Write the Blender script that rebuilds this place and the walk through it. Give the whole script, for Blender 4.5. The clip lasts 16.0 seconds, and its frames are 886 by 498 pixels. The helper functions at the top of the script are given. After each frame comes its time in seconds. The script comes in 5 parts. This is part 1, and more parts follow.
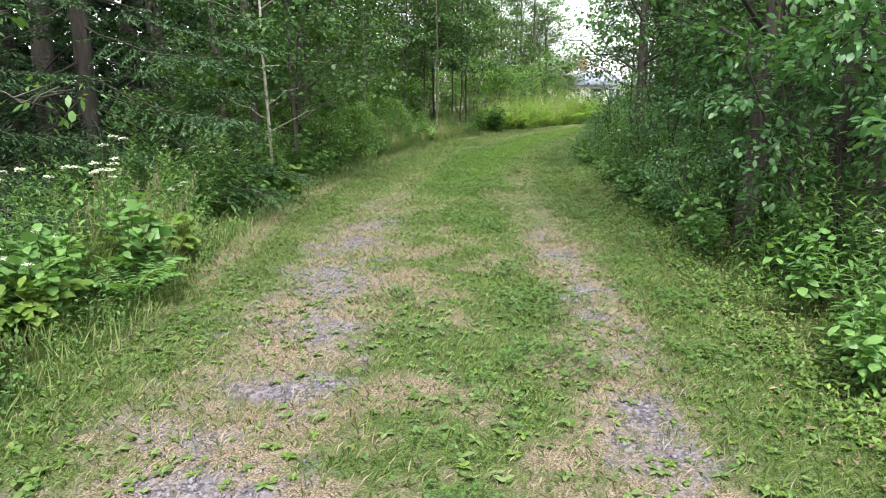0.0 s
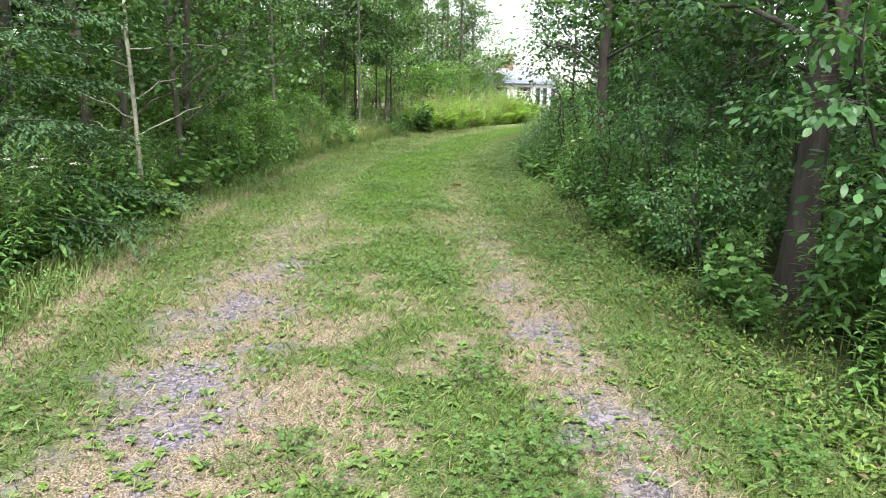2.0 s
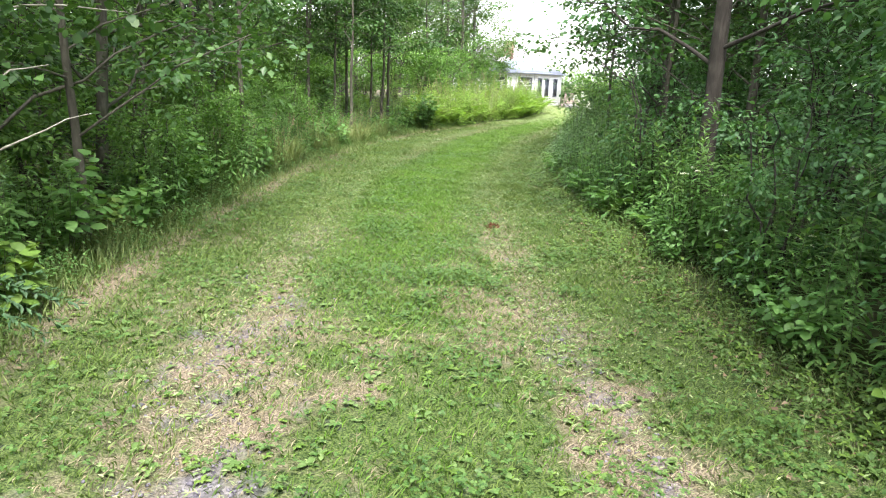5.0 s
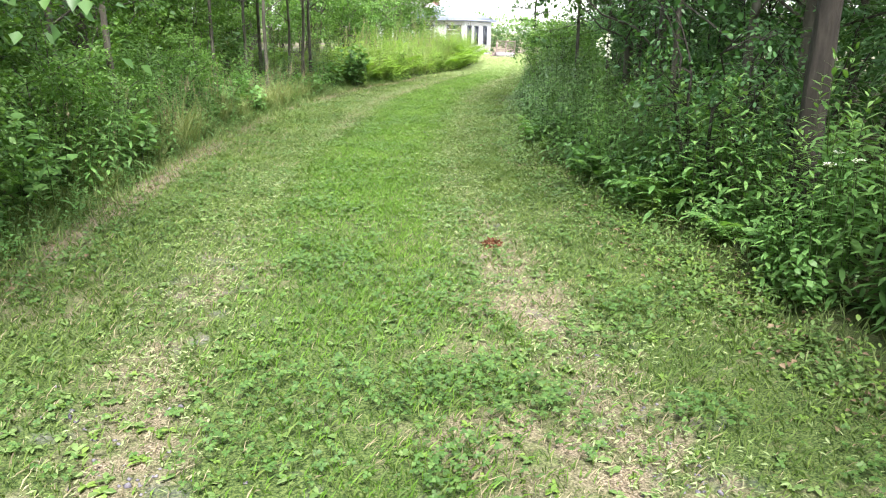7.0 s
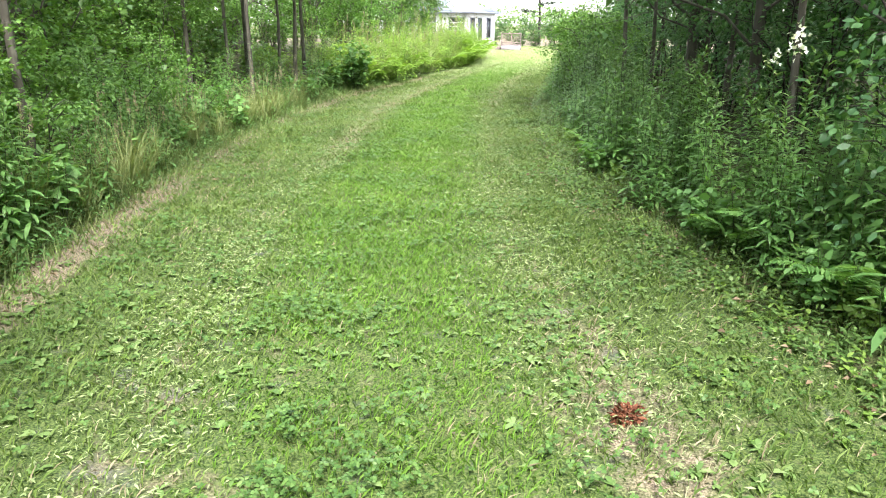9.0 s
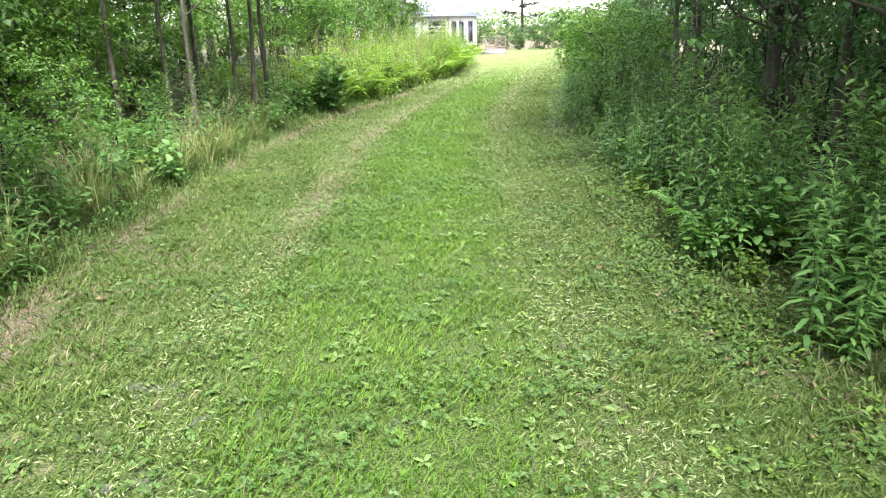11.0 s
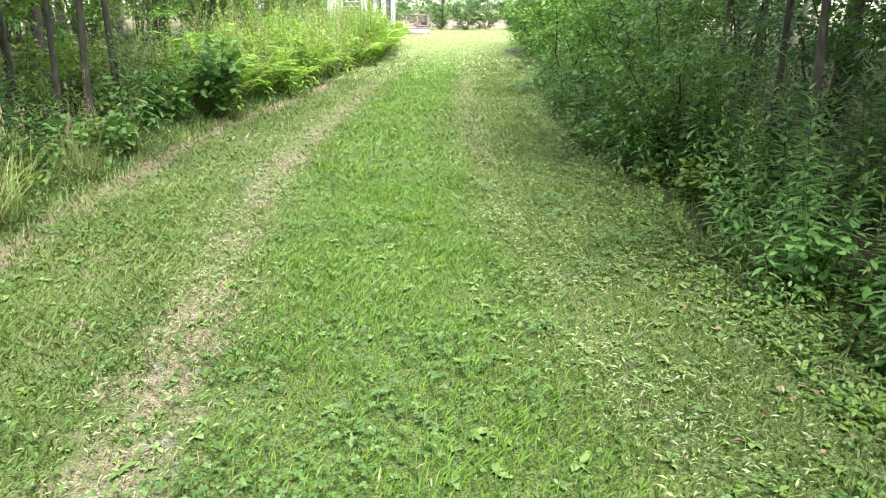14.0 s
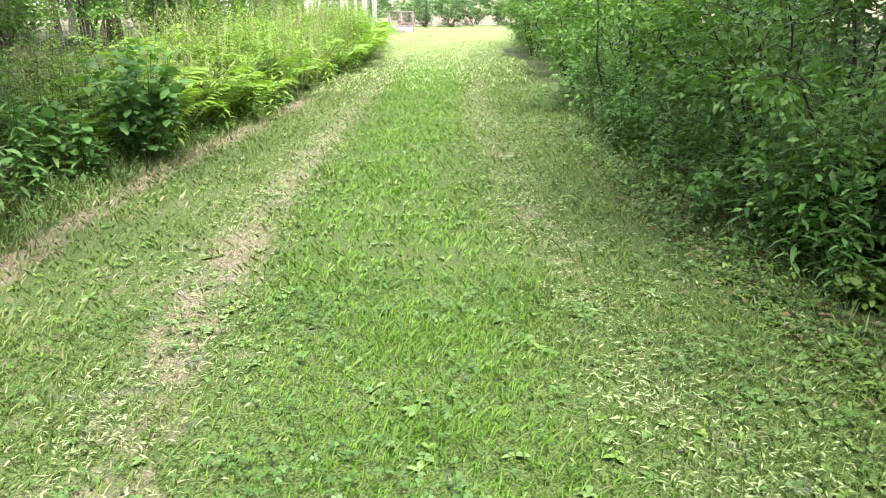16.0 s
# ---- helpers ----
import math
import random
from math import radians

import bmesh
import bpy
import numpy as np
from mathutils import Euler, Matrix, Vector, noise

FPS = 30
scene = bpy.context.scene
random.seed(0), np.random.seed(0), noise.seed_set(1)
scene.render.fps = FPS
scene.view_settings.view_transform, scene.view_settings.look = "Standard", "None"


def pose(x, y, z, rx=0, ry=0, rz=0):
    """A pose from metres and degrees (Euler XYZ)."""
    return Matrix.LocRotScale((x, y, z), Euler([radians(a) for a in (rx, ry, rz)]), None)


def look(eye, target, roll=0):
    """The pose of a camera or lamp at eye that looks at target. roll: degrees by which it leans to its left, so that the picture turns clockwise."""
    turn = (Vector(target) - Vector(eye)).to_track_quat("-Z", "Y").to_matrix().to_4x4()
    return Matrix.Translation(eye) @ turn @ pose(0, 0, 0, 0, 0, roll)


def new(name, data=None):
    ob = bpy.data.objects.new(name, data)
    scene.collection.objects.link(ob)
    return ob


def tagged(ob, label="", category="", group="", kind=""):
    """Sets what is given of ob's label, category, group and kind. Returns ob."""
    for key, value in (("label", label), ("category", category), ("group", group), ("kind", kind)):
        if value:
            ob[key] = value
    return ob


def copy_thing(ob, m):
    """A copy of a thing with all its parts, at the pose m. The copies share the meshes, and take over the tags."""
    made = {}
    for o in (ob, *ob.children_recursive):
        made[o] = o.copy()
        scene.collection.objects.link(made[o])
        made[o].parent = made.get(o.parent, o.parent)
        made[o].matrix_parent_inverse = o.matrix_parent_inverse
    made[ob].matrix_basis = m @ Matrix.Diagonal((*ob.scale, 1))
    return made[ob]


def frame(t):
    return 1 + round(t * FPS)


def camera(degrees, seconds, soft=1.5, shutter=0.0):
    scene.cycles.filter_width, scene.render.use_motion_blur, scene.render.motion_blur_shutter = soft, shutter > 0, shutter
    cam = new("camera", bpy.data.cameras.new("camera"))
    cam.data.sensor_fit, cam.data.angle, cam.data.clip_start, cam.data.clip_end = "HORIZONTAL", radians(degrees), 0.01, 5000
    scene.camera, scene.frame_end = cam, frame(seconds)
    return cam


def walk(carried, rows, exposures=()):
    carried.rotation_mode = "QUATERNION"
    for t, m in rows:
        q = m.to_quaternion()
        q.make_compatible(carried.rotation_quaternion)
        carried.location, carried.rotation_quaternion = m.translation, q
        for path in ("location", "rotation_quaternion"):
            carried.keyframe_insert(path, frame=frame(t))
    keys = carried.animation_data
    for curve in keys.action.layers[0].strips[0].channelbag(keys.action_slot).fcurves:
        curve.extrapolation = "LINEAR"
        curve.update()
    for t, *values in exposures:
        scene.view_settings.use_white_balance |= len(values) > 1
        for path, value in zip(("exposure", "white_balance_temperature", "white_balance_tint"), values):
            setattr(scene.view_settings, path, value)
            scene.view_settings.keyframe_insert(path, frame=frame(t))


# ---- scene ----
cam = camera(62.0, 16.0, soft=1.1)
PATH = [
    (0, (0.001, 0.000, 1.460), (-0.150, 1.952, 1.049), -0.01),
    (0.5, (-0.042, 0.530, 1.459), (-0.121, 2.485, 1.046), -0.69),
    (1, (-0.104, 1.083, 1.465), (-0.137, 3.044, 1.074), -0.68),
    (1.5, (-0.131, 1.729, 1.459), (-0.122, 3.689, 1.063), -1.02),
    (2, (-0.199, 2.361, 1.456), (-0.142, 4.317, 1.039), 1.03),
    (2.5, (-0.270, 2.960, 1.479), (-0.242, 4.916, 1.063), 1.64),
    (3, (-0.339, 3.513, 1.488), (-0.357, 5.463, 1.042), 0.74),
    (3.5, (-0.375, 4.128, 1.519), (-0.398, 6.071, 1.046), -0.81),
    (4, (-0.438, 4.761, 1.535), (-0.446, 6.706, 1.066), -0.76),
    (4.5, (-0.507, 5.356, 1.566), (-0.467, 7.306, 1.122), 0.92),
    (4.7, (-0.536, 5.584, 1.575), (-0.474, 7.533, 1.131), 1.61),
    (6.8, (-0.771, 8.526, 1.476), (-0.499, 10.426, 0.915), 1.54),
    (7, (-0.773, 8.797, 1.485), (-0.488, 10.693, 0.918), 0.97),
    (7.5, (-0.788, 9.394, 1.480), (-0.478, 11.289, 0.922), 0.15),
    (8, (-0.783, 10.011, 1.491), (-0.456, 11.907, 0.944), 0.69),
    (8.5, (-0.781, 10.627, 1.497), (-0.456, 12.523, 0.950), 1.04),
    (9, (-0.772, 11.317, 1.492), (-0.488, 13.208, 0.908), 0.04),
    (9.2, (-0.767, 11.553, 1.481), (-0.506, 13.444, 0.885), -0.55),
    (11.3, (-0.575, 14.688, 1.551), (-0.224, 16.571, 0.977), -1.71),
    (11.5, (-0.565, 15.002, 1.547), (-0.192, 16.881, 0.972), -1.50),
    (12, (-0.536, 15.735, 1.529), (-0.137, 17.608, 0.951), -1.01),
    (12.5, (-0.491, 16.412, 1.512), (-0.049, 18.281, 0.953), -0.13),
    (13, (-0.421, 17.098, 1.513), (0.089, 18.958, 0.986), 0.18),
    (13.5, (-0.355, 17.840, 1.506), (0.187, 19.674, 0.920), 0.18),
    (14, (-0.240, 18.563, 1.480), (0.320, 20.376, 0.849), 0.25),
    (14.5, (-0.120, 19.296, 1.469), (0.447, 21.110, 0.846), 1.05),
    (15, (-0.012, 19.929, 1.457), (0.531, 21.747, 0.827), 0.57),
    (15.5, (0.104, 20.645, 1.443), (0.654, 22.454, 0.792), -0.37),
    (16, (0.233, 21.376, 1.451), (0.837, 23.172, 0.811), -0.34),
]
walk(cam, [(t, look(eye, target, roll)) for t, eye, target, roll in PATH],
     exposures=((0.0, 1.87), (2.0, 2.15), (3.5, 2.3), (7.0, 2.48), (9.0, 2.62), (12.5, 2.47), (16.0, 2.58)))

# ---- sky and sun: bright, thinly overcast day ----
SUN_ELEV, SUN_AZ = radians(60), radians(178)   # azimuth from +y towards +x
world = bpy.data.worlds.new("sky")
scene.world = world
world.use_nodes = True
wn = world.node_tree.nodes
sky = wn.new("ShaderNodeTexSky")
sky.sky_type, sky.sun_disc = "NISHITA", False
sky.sun_elevation, sky.sun_rotation = SUN_ELEV, SUN_AZ
sky.air_density, sky.dust_density, sky.ozone_density = 1.0, 1.2, 1.0
pale = wn.new("ShaderNodeHueSaturation")
pale.inputs["Saturation"].default_value = 0.25
world.node_tree.links.new(sky.outputs[0], pale.inputs["Color"])
world.node_tree.links.new(pale.outputs[0], wn["Background"].inputs[0])
wn["Background"].inputs[1].default_value = 0.15
sun = new("sun", bpy.data.lights.new("sun", "SUN"))
sun.data.energy, sun.data.angle, sun.data.color = 2.3, radians(18), (1.0, 0.96, 0.88)
sun_way = Vector((math.sin(SUN_AZ) * math.cos(SUN_ELEV), math.cos(SUN_AZ) * math.cos(SUN_ELEV), math.sin(SUN_ELEV)))
sun.matrix_world = look((30, 30, 60), Vector((30, 30, 60)) - sun_way)


# ---- materials ----
def material(name):
    m = bpy.data.materials.new(name)
    m.use_nodes = True
    return m, m.node_tree.nodes, m.node_tree.links, m.node_tree.nodes["Principled BSDF"]


def ramp(nodes, stops):
    r = nodes.new("ShaderNodeValToRGB")
    while len(r.color_ramp.elements) < len(stops):
        r.color_ramp.elements.new(0.5)
    for e, (at, c) in zip(r.color_ramp.elements, stops):
        e.position, e.color = at, (*c, 1)
    return r


def leaf_material(name, dark, mid, light, translucent=0.3, rough=0.5, patch=0.35):
    """Leaves and blades: each one has its own tint, with broad patches over the ground; thin enough to let light through."""
    m, n, l, p = material(name)
    geo, obj, pos = n.new("ShaderNodeNewGeometry"), n.new("ShaderNodeObjectInfo"), n.new("ShaderNodeTexNoise")
    pos.inputs["Scale"].default_value, pos.inputs["Detail"].default_value = 0.9, 3.0
    l.new(geo.outputs["Position"], pos.inputs["Vector"])
    a = n.new("ShaderNodeMath"); a.operation = "MULTIPLY_ADD"
    l.new(pos.outputs["Fac"], a.inputs[0]); a.inputs[1].default_value = patch * 2.2
    l.new(geo.outputs["Random Per Island"], a.inputs[2])
    b = n.new("ShaderNodeMath"); b.operation = "MULTIPLY_ADD"
    l.new(obj.outputs["Random"], b.inputs[0]); b.inputs[1].default_value = 0.25
    l.new(a.outputs[0], b.inputs[2])
    s = n.new("ShaderNodeMath"); s.operation = "MULTIPLY"
    l.new(b.outputs[0], s.inputs[0]); s.inputs[1].default_value = 1 / (1.25 + patch * 2.2)
    r = ramp(n, ((0.1, dark), (0.5, mid), (0.9, light)))
    l.new(s.outputs[0], r.inputs[0])
    l.new(r.outputs[0], p.inputs["Base Color"])
    p.inputs["Roughness"].default_value = rough
    p.inputs["Specular IOR Level"].default_value = 0.35
    t = n.new("ShaderNodeBsdfTranslucent")
    warm = n.new("ShaderNodeMixRGB"); warm.blend_type = "MULTIPLY"; warm.inputs[0].default_value = 1.0
    l.new(r.outputs[0], warm.inputs[1]); warm.inputs[2].default_value = (1.2, 1.3, 0.5, 1)
    l.new(warm.outputs[0], t.inputs["Color"])
    mix = n.new("ShaderNodeMixShader"); mix.inputs[0].default_value = translucent
    l.new(p.outputs[0], mix.inputs[1]); l.new(t.outputs[0], mix.inputs[2])
    l.new(mix.outputs[0], n["Material Output"].inputs["Surface"])
    return m


def rough_material(name, stops, scale=20.0, rough=0.85, bump=0.4, stretch=(1, 1, 1), second=4.0, metal=0.0):
    """A grainy surface: fine and broad noise tint it, and the fine one gives relief."""
    m, n, l, p = material(name)
    tc, mp = n.new("ShaderNodeTexCoord"), n.new("ShaderNodeMapping")
    mp.inputs["Scale"].default_value = stretch
    l.new(tc.outputs["Object"], mp.inputs["Vector"])
    fine, broad = n.new("ShaderNodeTexNoise"), n.new("ShaderNodeTexNoise")
    fine.inputs["Scale"].default_value, fine.inputs["Detail"].default_value = scale, 6.0
    broad.inputs["Scale"].default_value, broad.inputs["Detail"].default_value = second, 3.0
    l.new(mp.outputs[0], fine.inputs["Vector"]); l.new(tc.outputs["Object"], broad.inputs["Vector"])
    add = n.new("ShaderNodeMath"); add.operation = "ADD"
    l.new(fine.outputs["Fac"], add.inputs[0]); l.new(broad.outputs["Fac"], add.inputs[1])
    half = n.new("ShaderNodeMath"); half.operation = "MULTIPLY"; half.inputs[1].default_value = 0.5
    l.new(add.outputs[0], half.inputs[0])
    r = ramp(n, stops)
    l.new(half.outputs[0], r.inputs[0]); l.new(r.outputs[0], p.inputs["Base Color"])
    b = n.new("ShaderNodeBump"); b.inputs["Strength"].default_value = bump; b.inputs["Distance"].default_value = 0.02
    l.new(fine.outputs["Fac"], b.inputs["Height"]); l.new(b.outputs[0], p.inputs["Normal"])
    p.inputs["Roughness"].default_value, p.inputs["Metallic"].default_value = rough, metal
    return m


M_GRASS = leaf_material("mown grass", (0.032, 0.072, 0.017), (0.108, 0.168, 0.040), (0.225, 0.290, 0.088), 0.32, 0.5, 0.55)
M_LUSH = leaf_material("fresh mown grass", (0.040, 0.106, 0.012), (0.104, 0.211, 0.026), (0.185, 0.304, 0.055), 0.35, 0.5, 0.5)
M_CLIP = leaf_material("pale grass clippings", (0.128, 0.178, 0.070), (0.205, 0.262, 0.118), (0.305, 0.358, 0.190), 0.15, 0.7)
M_YELLOW = leaf_material("yellow-green weed leaf", (0.075, 0.145, 0.024), (0.135, 0.225, 0.044), (0.225, 0.32, 0.078), 0.3, 0.5)
M_LITTER = leaf_material("brown leaf litter", (0.07, 0.045, 0.028), (0.16, 0.11, 0.07), (0.31, 0.235, 0.16), 0.1, 0.8)
# grass colour lightened to paint direct sun on the open lawn
M_LAWN_SUN = leaf_material("lawn grass with painted sun", (0.26, 0.345, 0.14), (0.32, 0.405, 0.19), (0.38, 0.46, 0.235), 0.3, 0.55)
M_FRINGE = leaf_material("fringe grass", (0.07, 0.12, 0.035), (0.13, 0.19, 0.06), (0.25, 0.28, 0.12), 0.3, 0.6)
M_STRAW = leaf_material("dead grass", (0.115, 0.10, 0.058), (0.235, 0.200, 0.130), (0.37, 0.325, 0.225), 0.15, 0.8)
M_CLOVER = leaf_material("clover leaf", (0.030, 0.078, 0.018), (0.068, 0.140, 0.032), (0.135, 0.220, 0.060), 0.25, 0.5)
M_WEED = leaf_material("broad weed leaf", (0.055, 0.11, 0.028), (0.105, 0.18, 0.05), (0.20, 0.275, 0.105), 0.25, 0.5)
M_HERB = leaf_material("goldenrod leaf", (0.064, 0.147, 0.045), (0.130, 0.262, 0.078), (0.230, 0.384, 0.127), 0.38, 0.45)
M_TIP = leaf_material("young shoot leaf", (0.062, 0.138, 0.040), (0.112, 0.212, 0.062), (0.19, 0.30, 0.10), 0.35, 0.45)
M_LIME = leaf_material("sunlit bank leaf", (0.084, 0.174, 0.026), (0.180, 0.306, 0.048), (0.318, 0.450, 0.090), 0.35, 0.55)
M_LEAF = leaf_material("woodland leaf", (0.024, 0.063, 0.019), (0.049, 0.113, 0.032), (0.103, 0.184, 0.054), 0.3, 0.45)
M_HAZEL = leaf_material("hazel leaf", (0.050, 0.120, 0.030), (0.110, 0.222, 0.054), (0.210, 0.348, 0.094), 0.4, 0.45)
M_LEAF_R = leaf_material("thicket leaf", (0.039, 0.103, 0.041), (0.081, 0.182, 0.071), (0.155, 0.287, 0.115), 0.4, 0.42)
M_LEAF_FAR = leaf_material("far leaf", (0.045, 0.09, 0.025), (0.09, 0.16, 0.045), (0.16, 0.25, 0.075), 0.3, 0.5)
M_NEEDLE = leaf_material("spruce needles", (0.018, 0.046, 0.018), (0.038, 0.088, 0.034), (0.080, 0.155, 0.058), 0.12, 0.6)
# spruce needle colour darkened to paint the shade deep in the wood
M_NEEDLE_SHADE = leaf_material("shade-darkened needles", (0.006, 0.015, 0.007), (0.011, 0.028, 0.012), (0.025, 0.050, 0.020), 0.05, 0.7)
M_TALL = leaf_material("tall grass", (0.110, 0.165, 0.055), (0.209, 0.253, 0.099), (0.374, 0.374, 0.187), 0.25, 0.6)
M_PETAL = leaf_material("white petal", (0.62, 0.64, 0.58), (0.72, 0.73, 0.68), (0.8, 0.8, 0.76), 0.2, 0.7)
M_STEM = rough_material("green stem", ((0.3, (0.04, 0.065, 0.02)), (0.7, (0.085, 0.11, 0.04))), 60, 0.6, 0.1)
M_BARK = rough_material("grey bark", ((0.25, (0.032, 0.028, 0.022)), (0.5, (0.08, 0.072, 0.057)), (0.75, (0.165, 0.155, 0.13))), 22, 0.9, 0.9, (1, 1, 0.3))
M_BARK_D = rough_material("dark rough bark", ((0.25, (0.013, 0.011, 0.009)), (0.5, (0.036, 0.030, 0.026)), (0.8, (0.085, 0.073, 0.064))), 26, 0.95, 1.0, (1, 1, 0.25))
M_BARK_L = rough_material("pale smooth bark", ((0.25, (0.15, 0.13, 0.11)), (0.5, (0.30, 0.28, 0.24)), (0.8, (0.45, 0.43, 0.38))), 16, 0.8, 0.4, (1, 1, 3))
M_STONE = leaf_material("gravel stone", (0.075, 0.068, 0.088), (0.155, 0.143, 0.175), (0.27, 0.25, 0.28), 0.0, 0.9)
M_CLUMP = leaf_material("red-brown clump", (0.06, 0.018, 0.010), (0.13, 0.045, 0.022), (0.22, 0.09, 0.05), 0.05, 0.8)
M_SIDING = rough_material("white siding", ((0.2, (0.68, 0.68, 0.69)), (0.8, (0.80, 0.80, 0.80))), 3, 0.6, 0.05, (1, 1, 12))
M_ROOF = rough_material("blue-grey shingles", ((0.2, (0.16, 0.18, 0.25)), (0.8, (0.30, 0.33, 0.42))), 9, 0.85, 0.4, (1, 1, 1))
M_ROOF2 = rough_material("grey-mauve shingles", ((0.2, (0.34, 0.30, 0.34)), (0.8, (0.5, 0.46, 0.5))), 9, 0.85, 0.4)
M_BRICK = rough_material("weathered chimney brick", ((0.2, (0.20, 0.11, 0.09)), (0.8, (0.36, 0.22, 0.18))), 12, 0.9, 0.5)
M_TRIM = rough_material("dark trim paint", ((0.2, (0.05, 0.055, 0.08)), (0.8, (0.10, 0.11, 0.15))), 12, 0.5, 0.05)
M_DECK = rough_material("weathered deck wood", ((0.2, (0.14, 0.105, 0.10)), (0.8, (0.29, 0.23, 0.215))), 14, 0.85, 0.3, (1, 1, 0.3))
M_LATTICE = rough_material("white lattice paint", ((0.2, (0.66, 0.66, 0.66)), (0.8, (0.8, 0.8, 0.8))), 8, 0.6, 0.05)
M_GLASS, _n, _l, _p = material("window glass")
_p.inputs["Base Color"].default_value = (0.03, 0.035, 0.045, 1)
_p.inputs["Roughness"].default_value = 0.06


def ground_material():
    """Soil, straw, gravel and moss-green turf, mixed by how worn the track is there; straw also paints the lawn's sun.
    """
    m, n, l, p = material("track turf")
    at = n.new("ShaderNodeAttribute"); at.attribute_name = "wear_and_sun"
    sep = n.new("ShaderNodeSeparateColor"); l.new(at.outputs["Color"], sep.inputs[0])
    geo = n.new("ShaderNodeNewGeometry")
    def noise_at(scale, detail=5.0):
        t = n.new("ShaderNodeTexNoise"); t.inputs["Scale"].default_value, t.inputs["Detail"].default_value = scale, detail
        l.new(geo.outputs["Position"], t.inputs["Vector"]); return t
    turf = ramp(n, ((0.34, (0.015, 0.028, 0.008)), (0.48, (0.046, 0.076, 0.020)), (0.62, (0.105, 0.138, 0.044))))
    l.new(noise_at(95, 8.0).outputs["Fac"], turf.inputs[0])
    straw = ramp(n, ((0.34, (0.055, 0.045, 0.034)), (0.5, (0.165, 0.132, 0.096)), (0.64, (0.31, 0.258, 0.198))))
    l.new(noise_at(110, 8.0).outputs["Fac"], straw.inputs[0])
    vor = n.new("ShaderNodeTexVoronoi"); vor.inputs["Scale"].default_value = 55
    l.new(geo.outputs["Position"], vor.inputs["Vector"])
    sepv = n.new("ShaderNodeSeparateColor"); l.new(vor.outputs["Color"], sepv.inputs[0])
    grav = ramp(n, ((0.0, (0.058, 0.053, 0.066)), (0.5, (0.125, 0.114, 0.138)), (1.0, (0.23, 0.21, 0.235))))
    l.new(sepv.outputs[0], grav.inputs[0])
    def edge(channel, scale, spread):
        a = n.new("ShaderNodeMath"); a.operation = "SUBTRACT"; l.new(noise_at(scale).outputs["Fac"], a.inputs[0]); a.inputs[1].default_value = 0.5
        b = n.new("ShaderNodeMath"); b.operation = "MULTIPLY_ADD"; l.new(a.outputs[0], b.inputs[0]); b.inputs[1].default_value = spread
        l.new(sep.outputs[channel], b.inputs[2])
        c = n.new("ShaderNodeMapRange"); c.inputs["From Min"].default_value, c.inputs["From Max"].default_value = 0.25, 0.85
        l.new(b.outputs[0], c.inputs["Value"]); return c
    m1 = n.new("ShaderNodeMixRGB"); l.new(edge(0, 7, 1.6).outputs[0], m1.inputs[0]); l.new(turf.outputs[0], m1.inputs[1]); l.new(straw.outputs[0], m1.inputs[2])
    m2 = n.new("ShaderNodeMixRGB"); l.new(edge(1, 5, 1.8).outputs[0], m2.inputs[0]); l.new(m1.outputs[0], m2.inputs[1]); l.new(grav.outputs[0], m2.inputs[2])
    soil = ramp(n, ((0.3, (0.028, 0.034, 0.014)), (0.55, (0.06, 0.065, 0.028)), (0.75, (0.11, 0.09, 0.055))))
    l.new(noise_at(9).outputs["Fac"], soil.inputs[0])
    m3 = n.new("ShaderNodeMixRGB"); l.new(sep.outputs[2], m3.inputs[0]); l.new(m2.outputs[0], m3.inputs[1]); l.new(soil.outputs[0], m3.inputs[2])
    l.new(m3.outputs[0], p.inputs["Base Color"])
    p.inputs["Roughness"].default_value = 0.95
    p.inputs["Specular IOR Level"].default_value = 0.2
    bm = n.new("ShaderNodeBump"); bm.inputs["Strength"].default_value = 0.8; bm.inputs["Distance"].default_value = 0.015
    l.new(noise_at(90, 8.0).outputs["Fac"], bm.inputs["Height"]); l.new(bm.outputs[0], p.inputs["Normal"])
    return m


M_GROUND = ground_material()

# ---- plan of the track: x of its edges and wheel ruts along y ----
EDGE_L = ((-30, -2.2), (2, -2.2), (5, -2.4), (8, -2.8), (11, -2.95), (13, -2.9), (15.5, -2.68), (19, -2.48), (21.4, -2.1), (25, -1.4), (28.5, -0.2), (32.6, 1.6), (39.6, 4.5), (48, 6.9), (60, 7.0), (75, 2.0))
EDGE_R = ((-30, 1.75), (3, 1.75), (8, 1.7), (11, 1.5), (13.5, 1.48), (16, 1.55), (18.5, 1.62), (21.8, 2.4), (23.3, 2.78), (25.8, 3.42), (28.2, 4.2), (30.8, 5.1), (39, 8.2), (44, 9.6), (49, 14.0), (56, 26.0), (75, 40.0))
RUT_L = ((-30, -1.1), (4.5, -1.2), (5.7, -1.35), (8, -1.5), (10.5, -1.6), (13, -1.62), (15.3, -1.5), (17.5, -1.35), (20.1, -0.8), (24.2, -0.05), (26.5, 0.55), (28.5, 1.26), (31.4, 2.3), (34, 3.2), (48, 8.2))
RUT_R = ((-30, 0.75), (4.7, 0.7), (7.5, 0.52), (10.3, 0.42), (13.6, 0.34), (16, 0.45), (18.6, 0.9), (22, 1.55), (24, 1.95), (26.7, 2.64), (29.8, 3.6), (35.8, 5.8), (48, 10.2))


def along(line, y):
    a = np.array(line)
    return np.interp(y, a[:, 0], a[:, 1])


LATTICE = np.random.default_rng(3).uniform(-1, 1, (64, 64))


